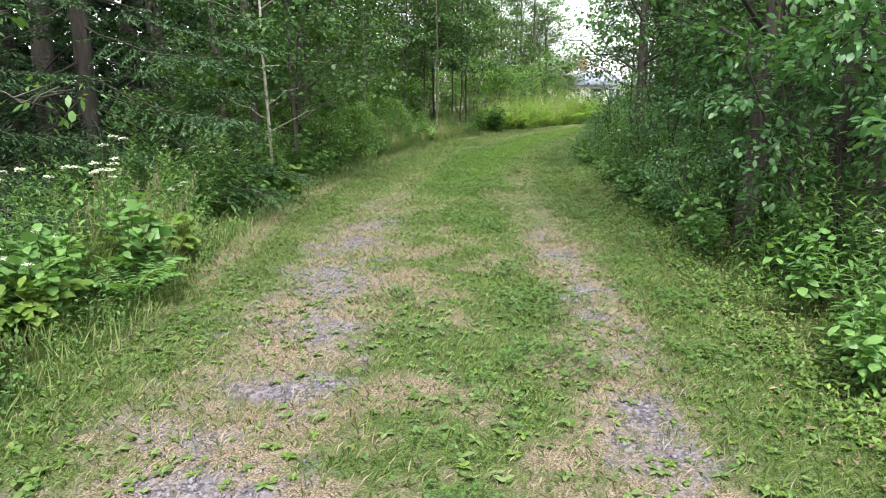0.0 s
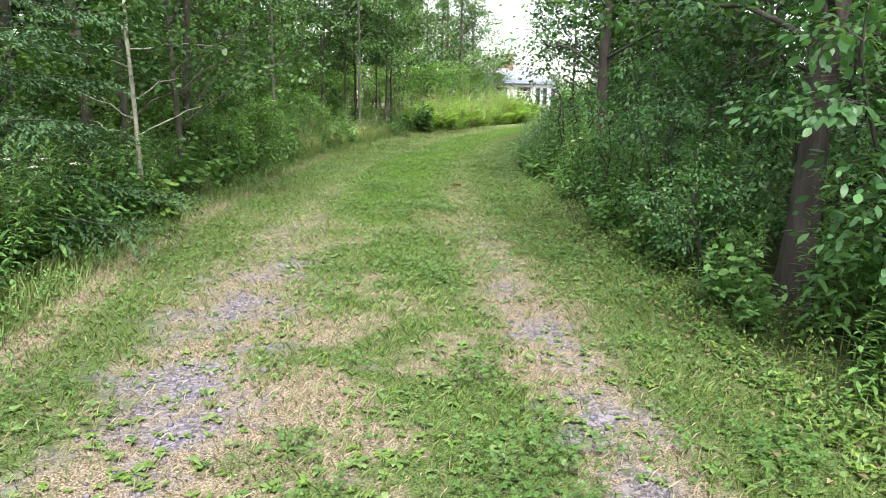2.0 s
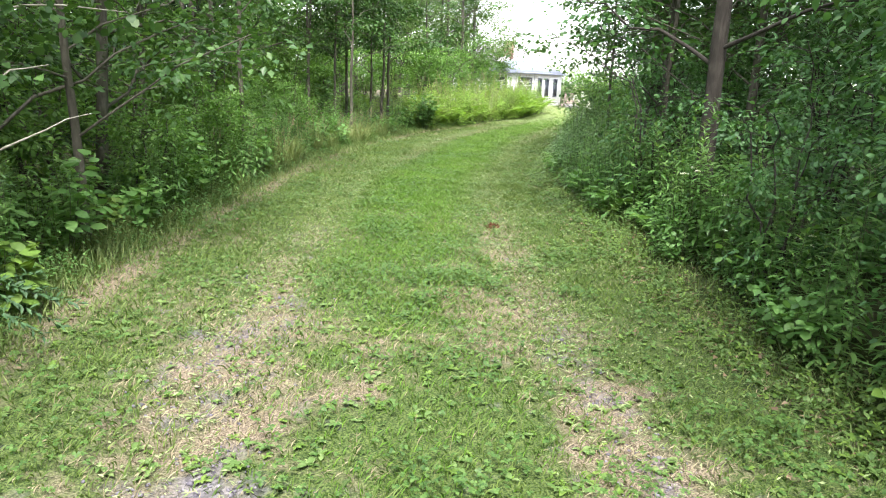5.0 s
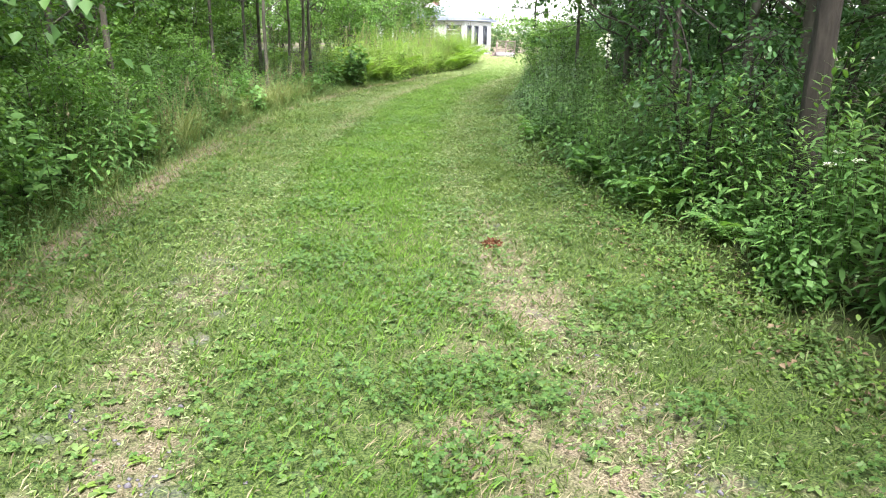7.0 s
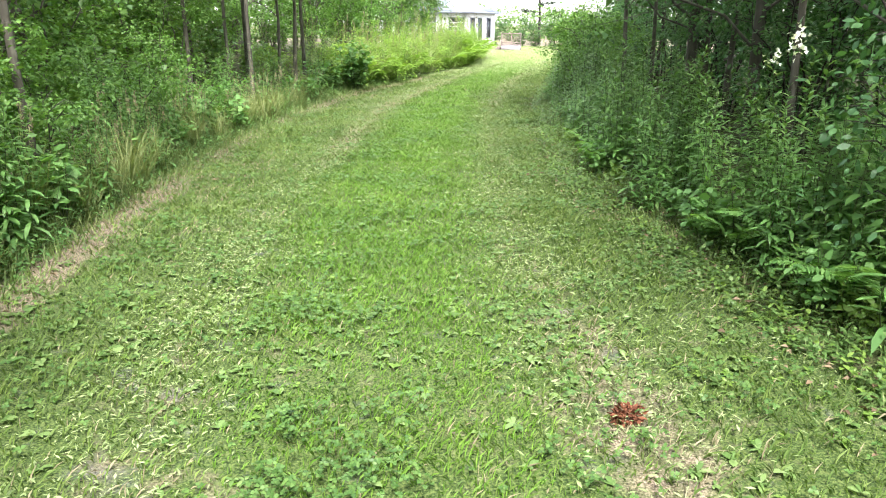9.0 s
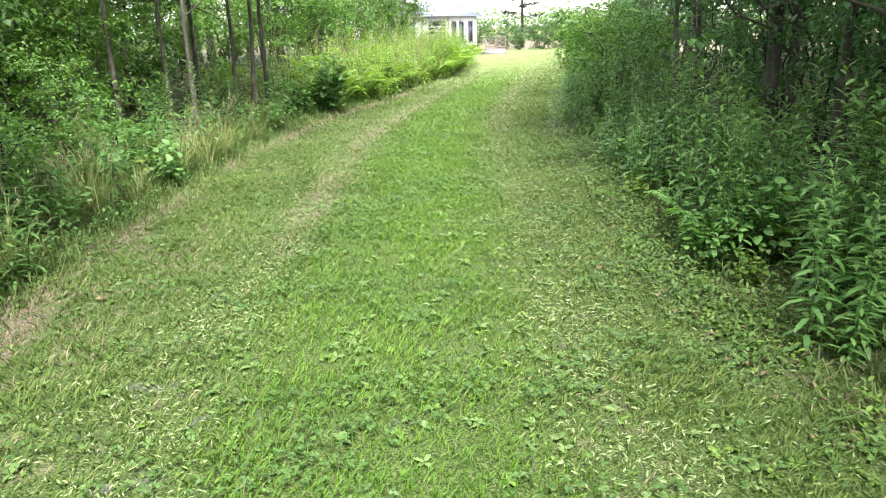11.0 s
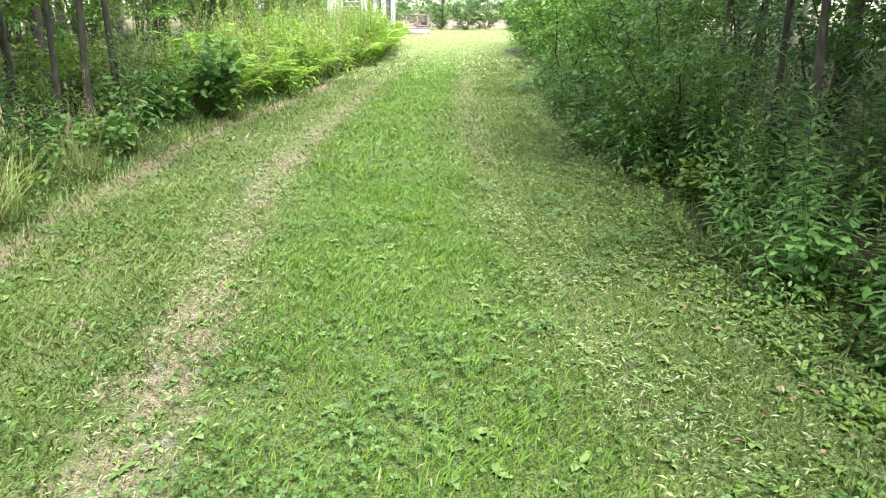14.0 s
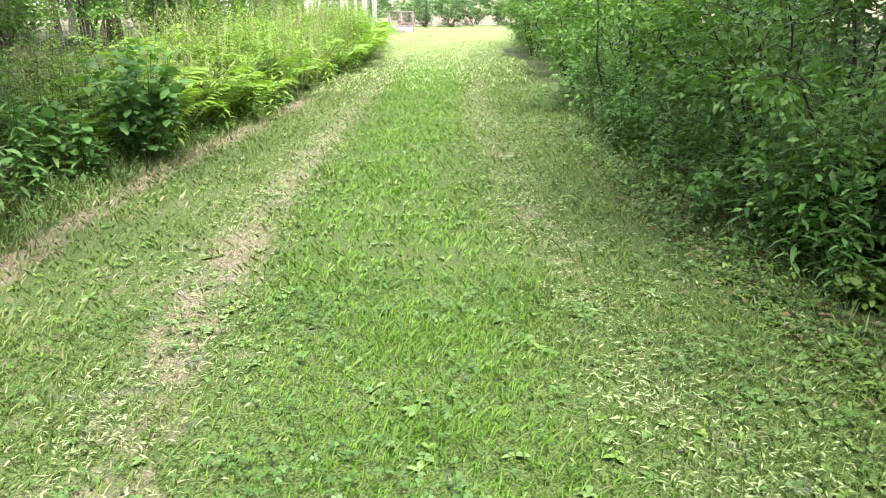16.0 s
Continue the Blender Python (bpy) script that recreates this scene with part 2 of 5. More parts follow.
def wave(x, y, s, k=0.0):
    """Smooth uneven values in about -1..1, with patches about s metres across."""
    out = 0.0
    for size, share in ((s, 0.7), (s / 2.3, 0.45)):
        u, v = np.asarray(x, float) / size + 7.3 * k, np.asarray(y, float) / size + 3.1 * k + 19 * share
        i, j = np.floor(u).astype(int), np.floor(v).astype(int)
        f, g = u - i, v - j
        f, g = f * f * (3 - 2 * f), g * g * (3 - 2 * g)
        p = lambda di, dj: LATTICE[(i + di) % 64, (j + dj) % 64]
        out = out + share * ((p(0, 0) * (1 - f) + p(1, 0) * f) * (1 - g) + (p(0, 1) * (1 - f) + p(1, 1) * f) * g)
    return out


def height(x, y):
    x, y = np.asarray(x, float), np.asarray(y, float)
    xl, xr = along(EDGE_L, y), along(EDGE_R, y)
    out_l, out_r = np.maximum(xl - 0.2 - x, 0), np.maximum(x - xr - 0.2, 0)
    bank = np.interp(y, (24, 32, 48, 60), (0.0, 0.55, 0.5, 0.1))
    z = bank * np.minimum(out_l / 2.5, 1) + 0.10 * np.minimum(out_r / 2.0, 1) - 0.06 * np.minimum(out_l / 0.7, 1) * (y < 24)
    for rut, depth in ((RUT_L, 0.035), (RUT_R, 0.03)):
        z = z - depth * np.exp(-(((x - along(rut, y)) / 0.28) ** 2)) * (y < 46)
    fade = np.exp(-np.maximum(np.hypot(x, y - 25) - 60, 0) / 60)
    return z + (0.018 * wave(x, y, 0.9) + 0.03 * wave(x, y, 4.0, 2)) * fade + np.interp(y, (30, 62), (0.0, -0.2))


def worn(x, y):
    """How much straw, plus the far lawn's painted sun, and how much bare gravel lies at a place, 0 to 1 each."""
    dl, dr = x - along(RUT_L, y), x - along(RUT_R, y)
    wl, wr = np.interp(y, (0, 8, 13, 18, 30), (0.5, 0.42, 0.3, 0.24, 0.22)), np.interp(y, (0, 8, 13, 18, 30), (0.34, 0.3, 0.28, 0.24, 0.22))
    kl = np.interp(y, (0, 9, 12, 15, 19, 21.5, 27, 34, 40), (1.0, 0.9, 0.5, 0.2, 0.18, 0.75, 0.72, 0.5, 0.15))
    kr = np.interp(y, (0, 8, 10, 11.5, 12.6, 13.6, 15, 18, 22, 30, 40), (0.9, 0.9, 0.75, 0.65, 0.7, 0.65, 0.28, 0.16, 0.22, 0.42, 0.35))
    bump = np.clip(0.5 + 0.75 * wave(x, y, 0.55, 1.0), 0, 1)
    straw = kl * np.exp(-((dl / wl) ** 2)) + kr * np.exp(-((dr / wr) ** 2))
    straw = straw * (0.6 + 0.6 * bump)
    straw = straw + np.interp(y, (0, 8, 13, 16), (0.95, 0.85, 0.4, 0.0)) * np.exp(-(((x + 0.3) / 1.3) ** 4)) * np.clip(0.25 + 1.3 * wave(x, y, 0.55, 4.0), 0, 1)
    rim = np.exp(-(((x - along(EDGE_L, y) - 0.10) / 0.2) ** 2)) * np.interp(y, (5, 7, 16, 30, 40), (0.3, 1.3, 0.9, 0.9, 0.3)) * np.clip(0.75 + 0.7 * wave(x, y, 1.2, 6), 0, 1)
    rim_r = np.exp(-(((x - along(EDGE_R, y)) / 0.25) ** 2)) * 0.3
    gravel = np.interp(y, (0, 7, 10, 13, 20), (1.0, 0.85, 0.4, 0.2, 0.12)) * (np.exp(-((dl / 0.46) ** 2)) * 0.95 + np.exp(-((dr / 0.24) ** 2)) * 0.75)
    gravel = gravel * np.clip(0.72 + 1.1 * wave(x, y, 0.5, 9.0), 0, 1.2)
    outer = np.clip((along(RUT_L, y) - 0.2 - x) / 0.3, 0, 1) * np.clip((x - along(EDGE_L, y)) / 0.2, 0, 1)
    straw = straw + outer * np.interp(y, (6, 11, 30), (0.1, 0.34, 0.26)) * np.clip(0.6 + 0.9 * wave(x, y, 0.7, 21), 0, 1)
    # last term pales the ground past y 38, painting the lawn's sunlight
    return np.clip(straw + rim + rim_r + np.interp(y, (38, 48), (0.0, 0.8)), 0, 1), np.clip(gravel, 0, 1)


def lush(x, y):
    """The strip between the ruts where the grass grows thick and fresh, 0 to 1."""
    mid, half = (along(RUT_L, y) + along(RUT_R, y)) / 2, (along(RUT_R, y) - along(RUT_L, y)) / 2
    return np.exp(-(((x - mid) / (half * 0.72)) ** 4)) * np.interp(y, (4, 8, 12, 15), (0.1, 0.35, 0.8, 1.0))


# cushions of clover: x, y, radius
CUSHIONS = ((-0.78, 4.95, 0.30), (0.28, 4.95, 0.45), (0.1, 6.2, 0.35), (1.15, 5.05, 0.32), (0.1, 8.5, 0.5), (0.25, 9.8, 0.4), (1.05, 9.0, 0.3), (-0.3, 11.4, 0.55), (0.95, 12.7, 0.35), (0.45, 12.2, 0.28), (0.75, 11.2, 0.3), (-1.0, 13.6, 0.4), (0.35, 4.0, 0.4), (-0.95, 15.0, 0.35), (0.1, 13.6, 0.3))


def cushion(x, y):
    rough = 0.55 + 0.9 * wave(x, y, 0.28, 12)
    return np.clip(np.clip(rough, 0, 1) * sum(np.exp(-((((x - a) ** 2 + (y - b) ** 2) / r ** 2) ** 1.5)) for a, b, r in CUSHIONS), 0, 1)


# ---- mesh helpers ----
def mesh_of(name, verts, tris, mats, slot=None, smooth=False):
    me = bpy.data.meshes.new(name)
    verts, tris = np.asarray(verts, np.float32), np.asarray(tris, np.int32)
    me.vertices.add(len(verts)); me.vertices.foreach_set("co", verts.ravel())
    me.loops.add(tris.size); me.loops.foreach_set("vertex_index", tris.ravel())
    me.polygons.add(len(tris)); me.polygons.foreach_set("loop_start", np.arange(0, tris.size, tris.shape[1], dtype=np.int32))
    for m in mats:
        me.materials.append(m)
    if slot is not None:
        me.polygons.foreach_set("material_index", np.asarray(slot, np.int32))
    me.update(calc_edges=True)
    me.validate()
    if smooth:
        me.polygons.foreach_set("use_smooth", np.ones(len(tris), bool))
    return me


def join(pieces):
    """Several (verts, tris) as one."""
    vs, ts, k = [], [], 0
    for v, t in pieces:
        vs.append(v); ts.append(np.asarray(t) + k); k += len(v)
    return (np.concatenate(vs), np.concatenate(ts)) if vs else (np.zeros((0, 3)), np.zeros((0, 3), int))


def unit(a):
    return a / np.maximum(np.linalg.norm(a, axis=-1, keepdims=True), 1e-9)


def kites(p, d, nrm, length, width, fold=0.15):
    """Small leaves of two triangles each, folded on the midrib."""
    side = unit(np.cross(d, nrm)); up = np.cross(side, d)
    length, width = np.asarray(length)[:, None], np.asarray(width)[:, None]
    mid = p + d * length * 0.45
    v = np.stack([p, mid + side * width / 2 + up * width * fold, p + d * length - up * length * 0.08, mid - side * width / 2 + up * width * fold], 1).reshape(-1, 3)
    k = np.arange(len(p))[:, None] * 4
    return v, np.concatenate([k + [0, 1, 2], k + [0, 2, 3]])


def blades(p, d, nrm, length, width, droop=0.3, wide=(0.8, 0.75)):
    """Longer leaves of four triangles each, bent down towards the tip."""
    side = unit(np.cross(d, nrm)); up = np.cross(side, d)
    L, W = np.asarray(length)[:, None], np.asarray(width)[:, None]
    droop = np.asarray(droop) * np.ones(len(p)); dr = droop[:, None]
    a, b, t = p + d * L * 0.33 - up * L * dr * 0.1, p + d * L * 0.68 - up * L * dr * 0.42, p + d * L * (1 - 0.15 * dr) - up * L * dr
    v = np.stack([p, a - side * W * wide[0] / 2, a + side * W * wide[0] / 2, b - side * W * wide[1] / 2, b + side * W * wide[1] / 2, t], 1).reshape(-1, 3)
    k = np.arange(len(p))[:, None] * 6
    return v, np.concatenate([k + [0, 2, 1], k + [1, 2, 4], k + [1, 4, 3], k + [3, 4, 5]])


def tube(points, radii, sides=6):
    p, r = np.asarray(points, float), np.asarray(radii, float)
    d = unit(np.gradient(p, axis=0))
    ref = np.where(np.abs(d[:, 2:3]) > 0.9, [[1.0, 0, 0]], [[0, 0, 1.0]])
    a = unit(np.cross(d, ref)); b = np.cross(d, a)
    ang = np.linspace(0, 2 * np.pi, sides, endpoint=False)
    ring = p[:, None] + r[:, None, None] * (a[:, None] * np.cos(ang)[None, :, None] + b[:, None] * np.sin(ang)[None, :, None])
    t = []
    for i in range(len(p) - 1):
        for j in range(sides):
            q = [i * sides + j, i * sides + (j + 1) % sides, (i + 1) * sides + (j + 1) % sides, (i + 1) * sides + j]
            t += [(q[0], q[1], q[2]), (q[0], q[2], q[3])]
    return ring.reshape(-1, 3), np.array(t)


def curve_to(a, b, sag, rng, n=6, wig=0.03):
    s = np.linspace(0, 1, n)[:, None]
    p = np.asarray(a) * (1 - s) + np.asarray(b) * s
    p[:, 2] += sag * 4 * (s * (1 - s))[:, 0]
    p[1:-1] += rng.normal(0, wig, (n - 2, 3))
    return p


def stuff(name, geo, mat, label, category, smooth=False):
    ob = new(name, mesh_of(name, geo[0], geo[1], [mat], smooth=smooth))
    return tagged(ob, label, category, kind="stuff")


JOINED = ("brushwood", "crown", "leaves", "shoot_tip", "seed_plume", "needles", "bough", "foliage", "blossom")


def thing(name, parts, label, category, group=""):
    """An Empty at the base with one mesh for each part: (part name, verts, tris, material)."""
    ob = tagged(new(name), label, category, group)
    for pname, v, t, mat, *rest in parts:
        o = new(pname, mesh_of(pname, v, t, [mat], smooth=pname in ("trunk", "limb", "stem")))
        o.parent = ob
        if pname in JOINED:
            o["kind"] = "stuff"
        if rest:
            o["label"] = rest[0]
    return ob


def put(ob, x, y, turn=0.0, size=1.0, lean=0.0, tall=1.0):
    return pose(x, y, float(height(x, y)) - 0.02, lean, 0, turn) @ Matrix.Diagonal((size, size, size * tall, 1))


class Kind:
    """Variants of one kind of plant: the first placing of a variant builds it, the later ones copy it."""
    def __init__(self, name, variants, label, category, group):
        self.name, self.variants, self.label, self.category, self.group = name, variants, label, category, group
        self.first = {}

    def place(self, k, x, y, turn=0.0, size=1.0, lean=0.0, tall=1.0, label=""):
        k = k % len(self.variants)
        m = put(None, x, y, turn, size, lean, tall)
        if k not in self.first:
            ob = self.first[k] = thing(self.name, self.variants[k], self.label, self.category, self.group)
            ob.matrix_basis = m
        else:
            src = self.first[k]
            keep = src.matrix_basis.copy()
            src.matrix_basis = Matrix.Identity(4)
            ob = copy_thing(src, m)
            src.matrix_basis = keep
        if label:
            ob["label"] = label
        return ob

    def merged(self, name, spots, label, category):
        """Many more of the same, past counting, as one object: spots are rows of x, y, turn, size."""
        mats, vs, ts, slots, k = [], [], [], [], 0
        for i, (x, y, turn, size) in enumerate(spots):
            c, s = math.cos(turn) * size, math.sin(turn) * size
            base = np.array([x, y, float(height(x, y)) - 0.02])
            for _, v, t, mat, *rest in self.variants[i % len(self.variants)]:
                if mat not in mats:
                    mats.append(mat)
                vs.append(np.stack([c * v[:, 0] - s * v[:, 1], s * v[:, 0] + c * v[:, 1], v[:, 2] * size], 1) + base)
                ts.append(np.asarray(t) + k); k += len(v)
                slots.append(np.full(len(t), mats.index(mat)))
        ob = new(name, mesh_of(name, np.concatenate(vs), np.concatenate(ts), mats, np.concatenate(slots)))
        return tagged(ob, label, category, kind="stuff")


# ---- ground ----
def ground():
    gx = np.unique(np.r_[-900, -400, -200, -120, -80, -55, -40, -30, -24, np.arange(-20, -4, 1.0), np.arange(-4, 6.01, 0.11), np.arange(7, 24, 1.0), 27, 32, 40, 55, 80, 120, 200, 400, 900].round(3))
    gy = np.unique(np.r_[-900, -400, -200, -100, -60, -40, -30, -20, -14, -10, -7, -4, -2, np.arange(0, 33.01, 0.12), np.arange(33.5, 50, 0.5), np.arange(51, 90, 2.0), 100, 130, 180, 260, 400, 900].round(3))
    X, Y = np.meshgrid(gx, gy)
    x, y = X.ravel(), Y.ravel()
    nx, ny = len(gx), len(gy)
    i, j = np.meshgrid(np.arange(nx - 1), np.arange(ny - 1))
    q = (j * nx + i).ravel()
    quads = np.stack([q, q + 1, q + nx + 1, q + nx], 1)
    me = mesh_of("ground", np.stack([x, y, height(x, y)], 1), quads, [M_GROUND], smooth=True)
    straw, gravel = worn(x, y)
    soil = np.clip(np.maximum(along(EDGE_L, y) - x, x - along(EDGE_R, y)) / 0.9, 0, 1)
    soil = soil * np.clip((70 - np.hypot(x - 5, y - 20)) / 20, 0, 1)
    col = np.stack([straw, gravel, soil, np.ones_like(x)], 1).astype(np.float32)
    att = me.attributes.new("wear_and_sun", "FLOAT_COLOR", "POINT")
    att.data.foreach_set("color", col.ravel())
    return tagged(new("ground", me), "green mown grass track with two worn gravel wheel ruts", "ground", kind="structure")


ground()


# ---- the mown track: grass, straw, clover, weeds and stones ----
def ground_cover():
    rng = np.random.default_rng(5)

    def spread(n, y0, y1, over=0.15):
        y = rng.uniform(y0, y1, n)
        xl, xr = along(EDGE_L, y) - over, np.minimum(along(EDGE_R, y), along(EDGE_L, y) + np.interp(y, (36, 50, 60), (6, 9, 16))) + over
        return xl + (xr - xl) * rng.random(n), y

    def turf(n, y0, y1, keep, length, width, up=0.75):
        x, y = spread(n, y0, y1)
        k = keep(x, y, rng.random(n))
        x, y = x[k], y[k]
        a = rng.uniform(0, 2 * np.pi, len(x))
        lean = rng.uniform(0.1, 1.0, len(x)) * (1 - up) * 2
        d = unit(np.stack([np.cos(a) * lean, np.sin(a) * lean, np.ones(len(x))], 1))
        nrm = np.stack([np.sin(a) + 0.01, -np.cos(a), np.full(len(x), 0.2)], 1)
        side = unit(np.cross(d, np.stack([np.cos(a + 0.8), np.sin(a + 0.8), np.zeros(len(x))], 1)))
        L = length * rng.uniform(0.5, 1.35, len(x)) * np.clip(1 + 0.55 * wave(x, y, 0.32, 3), 0.4, 1.9); W = width * rng.uniform(0.7, 1.3, len(x))
        p = np.stack([x, y, height(x, y) - 0.004], 1)
        out = np.stack([np.cos(a), np.sin(a), np.zeros(len(x))], 1)
        m = p + d * (L * 0.5)[:, None]
        t = m + unit(d + out * rng.uniform(0.3, 1.3, len(x))[:, None]) * (L * 0.55)[:, None]
        s = side * (W / 2)[:, None]
        v = np.stack([p, m - s, m + s, t], 1).reshape(-1, 3)
        q = np.arange(len(x))[:, None] * 4
        return v, np.concatenate([q + [0, 2, 1], q + [1, 2, 3]])

    def green(x, y, r):
        s, g = worn(x, y)
        patch = 0.75 + 0.35 * wave(x, y, 0.6, 5)
        thin = np.interp(y, (0, 8, 14, 20), (0.55, 0.6, 0.85, 1.0))
        s = np.clip(s - 0.6 * cushion(x, y), 0, 1)
        return r < np.clip((1 - 0.8 * s) * (1 - 0.9 * g), 0.03, 1) * patch * thin

    def dead(x, y, r):
        s, g = worn(x, y)
        return r < np.clip(s * 1.1, 0.04, 1) * (1 - 0.75 * g)

    def fresh(x, y, r):
        return green(x, y, r) & (rng.random(len(x)) < lush(x, y))

    def plain(x, y, r):
        return green(x, y, r) & (rng.random(len(x)) > lush(x, y) * 0.8)

    thin_far = lambda rule: (lambda x, y, r: rule(x, y, r) & (r < np.interp(y, (34, 44), (1.0, 0.1))))
    stuff("mown_grass", join([turf(170000, 1.5, 12, plain, 0.058, 0.0075, 0.5), turf(210000, 12, 25, plain, 0.056, 0.0075, 0.5), turf(80000, 25, 44, thin_far(plain), 0.06, 0.013, 0.55)]),
          M_GRASS, "short mown green grass along the track", "grass")
    stuff("fresh_grass", join([turf(120000, 3.0, 12, fresh, 0.052, 0.0066, 0.55), turf(240000, 12, 25, fresh, 0.052, 0.0066, 0.55), turf(90000, 25, 44, thin_far(fresh), 0.06, 0.013, 0.55)]),
          M_LUSH, "thick fresh green grass between the wheel ruts", "grass")

    # pale clippings left by the mower, on the ruts and the shaded verge
    n = 75000
    y = rng.uniform(7.5, 34, n)
    pick = rng.random(n)
    x = np.where(pick < 0.42, along(RUT_L, y) + rng.normal(0, 0.2, n), np.where(pick < 0.86, along(RUT_R, y) + rng.normal(0, 0.22, n), along(EDGE_R, y) - np.abs(rng.normal(0, 0.55, n))))
    k = rng.random(n) < np.interp(y, (7.5, 10.5, 14, 34), (0.1, 0.6, 0.95, 0.8)) * np.clip(0.62 + 0.75 * wave(x, y, 0.4, 6), 0.05, 1)
    x, y = x[k], y[k]
    a = rng.uniform(0, 6.28, len(x))
    d = unit(np.stack([np.cos(a), np.sin(a), rng.uniform(-0.1, 0.45, len(x))], 1))
    L = rng.uniform(0.014, 0.042, len(x))
    stuff("grass_clippings", kites(np.stack([x, y, height(x, y) + rng.uniform(0.018, 0.045, len(x))], 1), d, unit(rng.normal(0, 0.35, (len(x), 3)) + [0, 0, 1]), L, L * rng.uniform(0.1, 0.32, len(x)), 0.15),
          M_CLIP, "pale dried grass clippings strewn along the wheel ruts", "clippings")

    # blades carry the lawn's sunlight in their pale colour
    stuff("lawn_grass", turf(150000, 33, 70, lambda x, y, r: r < np.interp(y, (33, 45), (0.0, 1.0)), 0.06, 0.022, 0.5), M_LAWN_SUN, "open lawn grass with sunlight painted into its pale colour", "grass")
    stuff("dead_grass", join([turf(80000, 1.5, 13, dead, 0.055, 0.005, 0.3), turf(60000, 13, 27, dead, 0.055, 0.006, 0.35), turf(30000, 27, 42, dead, 0.06, 0.012, 0.35)]),
          M_STRAW, "flattened straw-coloured dead grass in the wheel ruts", "grass")

    # clover in cushions
    def clover(n, y0, y1, size, heaps=False):
        x, y = spread(n, y0, y1, 0.0)
        if heaps:
            k = cushion(x, y) > 0.35
            x, y = x[k], y[k]
            n = len(x)
        s, g = worn(x, y)
        heap = cushion(x, y)
        cush = wave(x, y, 0.45, 8) + 0.5 * wave(x, y, 0.2, 3) + 1.6 * heap
        k = (rng.random(n) < np.clip(0.1 + 1.1 * cush, 0.05, 1) * np.maximum(np.clip(1 - 0.7 * s, 0, 1) * np.clip(1 - g, 0.05, 1), heap))
        x, y, cush, heap = x[k], y[k], cush[k], heap[k]
        h = rng.uniform(0.02, 0.06, len(x)) * (1 + 0.6 * np.clip(cush, 0, 1) + 0.25 * heap)
        c = np.stack([x, y, height(x, y) + h], 1)
        turn = rng.uniform(0, 2 * np.pi, len(x))
        tilt = rng.normal(0, 0.3, (len(x), 2))
        nrm = unit(np.concatenate([tilt, np.ones((len(x), 1))], 1))
        out = []
        for k3 in range(3):
            a = turn + k3 * 2.094
            d = np.stack([np.cos(a), np.sin(a), np.zeros(len(x))], 1)
            d = unit(d - nrm * (d * nrm).sum(1, keepdims=True))
            L = size * rng.uniform(0.8, 1.3, len(x))
            out.append(kites(c, d, nrm, L, L * 0.95, 0.12))
        return join(out)
    stuff("clover", join([clover(75000, 1.5, 25, 0.017), clover(42000, 3.0, 15.5, 0.017, True)  ]), M_CLOVER, "low cushions of green clover in the mown grass", "clover")

    # plantain and dandelion rosettes, larger in the rough parts
    def rosettes(n, y0, y1, chance, small, large, leaves):
        x, y = spread(n, y0, y1, 0.1)
        s, g = worn(x, y)
        k = rng.random(n) < chance(x, y, s) * (1 - 0.55 * g) * np.clip(0.55 + 0.9 * wave(x, y, 0.5, 14), 0.1, 1)
        x, y = x[k], y[k]
        grown = rng.uniform(0.7, 1.3, len(x))
        out = []
        for j in range(leaves):
            a = rng.uniform(0, 2 * np.pi, len(x))
            d = unit(np.stack([np.cos(a), np.sin(a), rng.uniform(0.25, 0.9, len(x))], 1))
            nrm = unit(np.stack([-np.cos(a) * 0.4, -np.sin(a) * 0.4, np.ones(len(x))], 1))
            L = rng.uniform(small, large, len(x)) * grown
            out.append(blades(np.stack([x, y, height(x, y) + 0.012], 1), d, nrm, L, L * rng.uniform(0.32, 0.62, len(x)), 0.45, (0.9, 1.0)))
        return join(out)
    by_right = lambda x, y: np.clip(1 - (along(EDGE_R, y) - x) / 1.1, 0, 1)
    early = lambda y: np.interp(y, (9, 14), (1.0, 0.25))
    stuff("broadleaf_weeds", join([rosettes(7000, 1.5, 16, lambda x, y, s: 0.3 + 0.35 * s, 0.02, 0.05, 6), rosettes(6500, 14, 30, lambda x, y, s: 0.3 + 0.3 * s + 0.4 * by_right(x, y), 0.02, 0.05, 6)]),
          M_WEED, "flat rosettes of pale green plantain leaves", "weeds")
    stuff("yellow_weeds", rosettes(10000, 1.5, 30, lambda x, y, s: (0.2 + 0.55 * s) * early(y) + 0.75 * by_right(x, y) + 0.1, 0.014, 0.04, 7),
          M_YELLOW, "low yellow-green weed leaves spread through the grass", "weeds")

    # gravel
    y = rng.uniform(1.5, 12, 9000)
    rut = rng.random(9000) < 0.68
    x = np.where(rut, along(RUT_L, y) + rng.normal(0, 0.34, 9000), along(RUT_R, y) + rng.normal(0, 0.2, 9000))
    s, g = worn(x, y)
    k = rng.random(9000) < g * 1.2
    x, y = x[k], y[k]
    r = rng.uniform(0.005, 0.014, len(x)) * (1 + (rng.random(len(x)) < 0.05) * 0.8)
    base = np.array([[1, 0, 0], [0, 1, 0], [-1, 0, 0], [0, -1, 0], [0.2, 0.1, 0.75], [0, 0, -0.6]], float)
    turn = rng.uniform(0, 6.28, len(x))
    v = base[None] * rng.uniform(0.65, 1.25, (len(x), 6, 3)) * r[:, None, None]
    c, sn = np.cos(turn)[:, None], np.sin(turn)[:, None]
    v = np.stack([c * v[..., 0] - sn * v[..., 1], sn * v[..., 0] + c * v[..., 1], v[..., 2]], -1)
    v = v + np.stack([x, y, height(x, y) + r * 0.25], 1)[:, None]
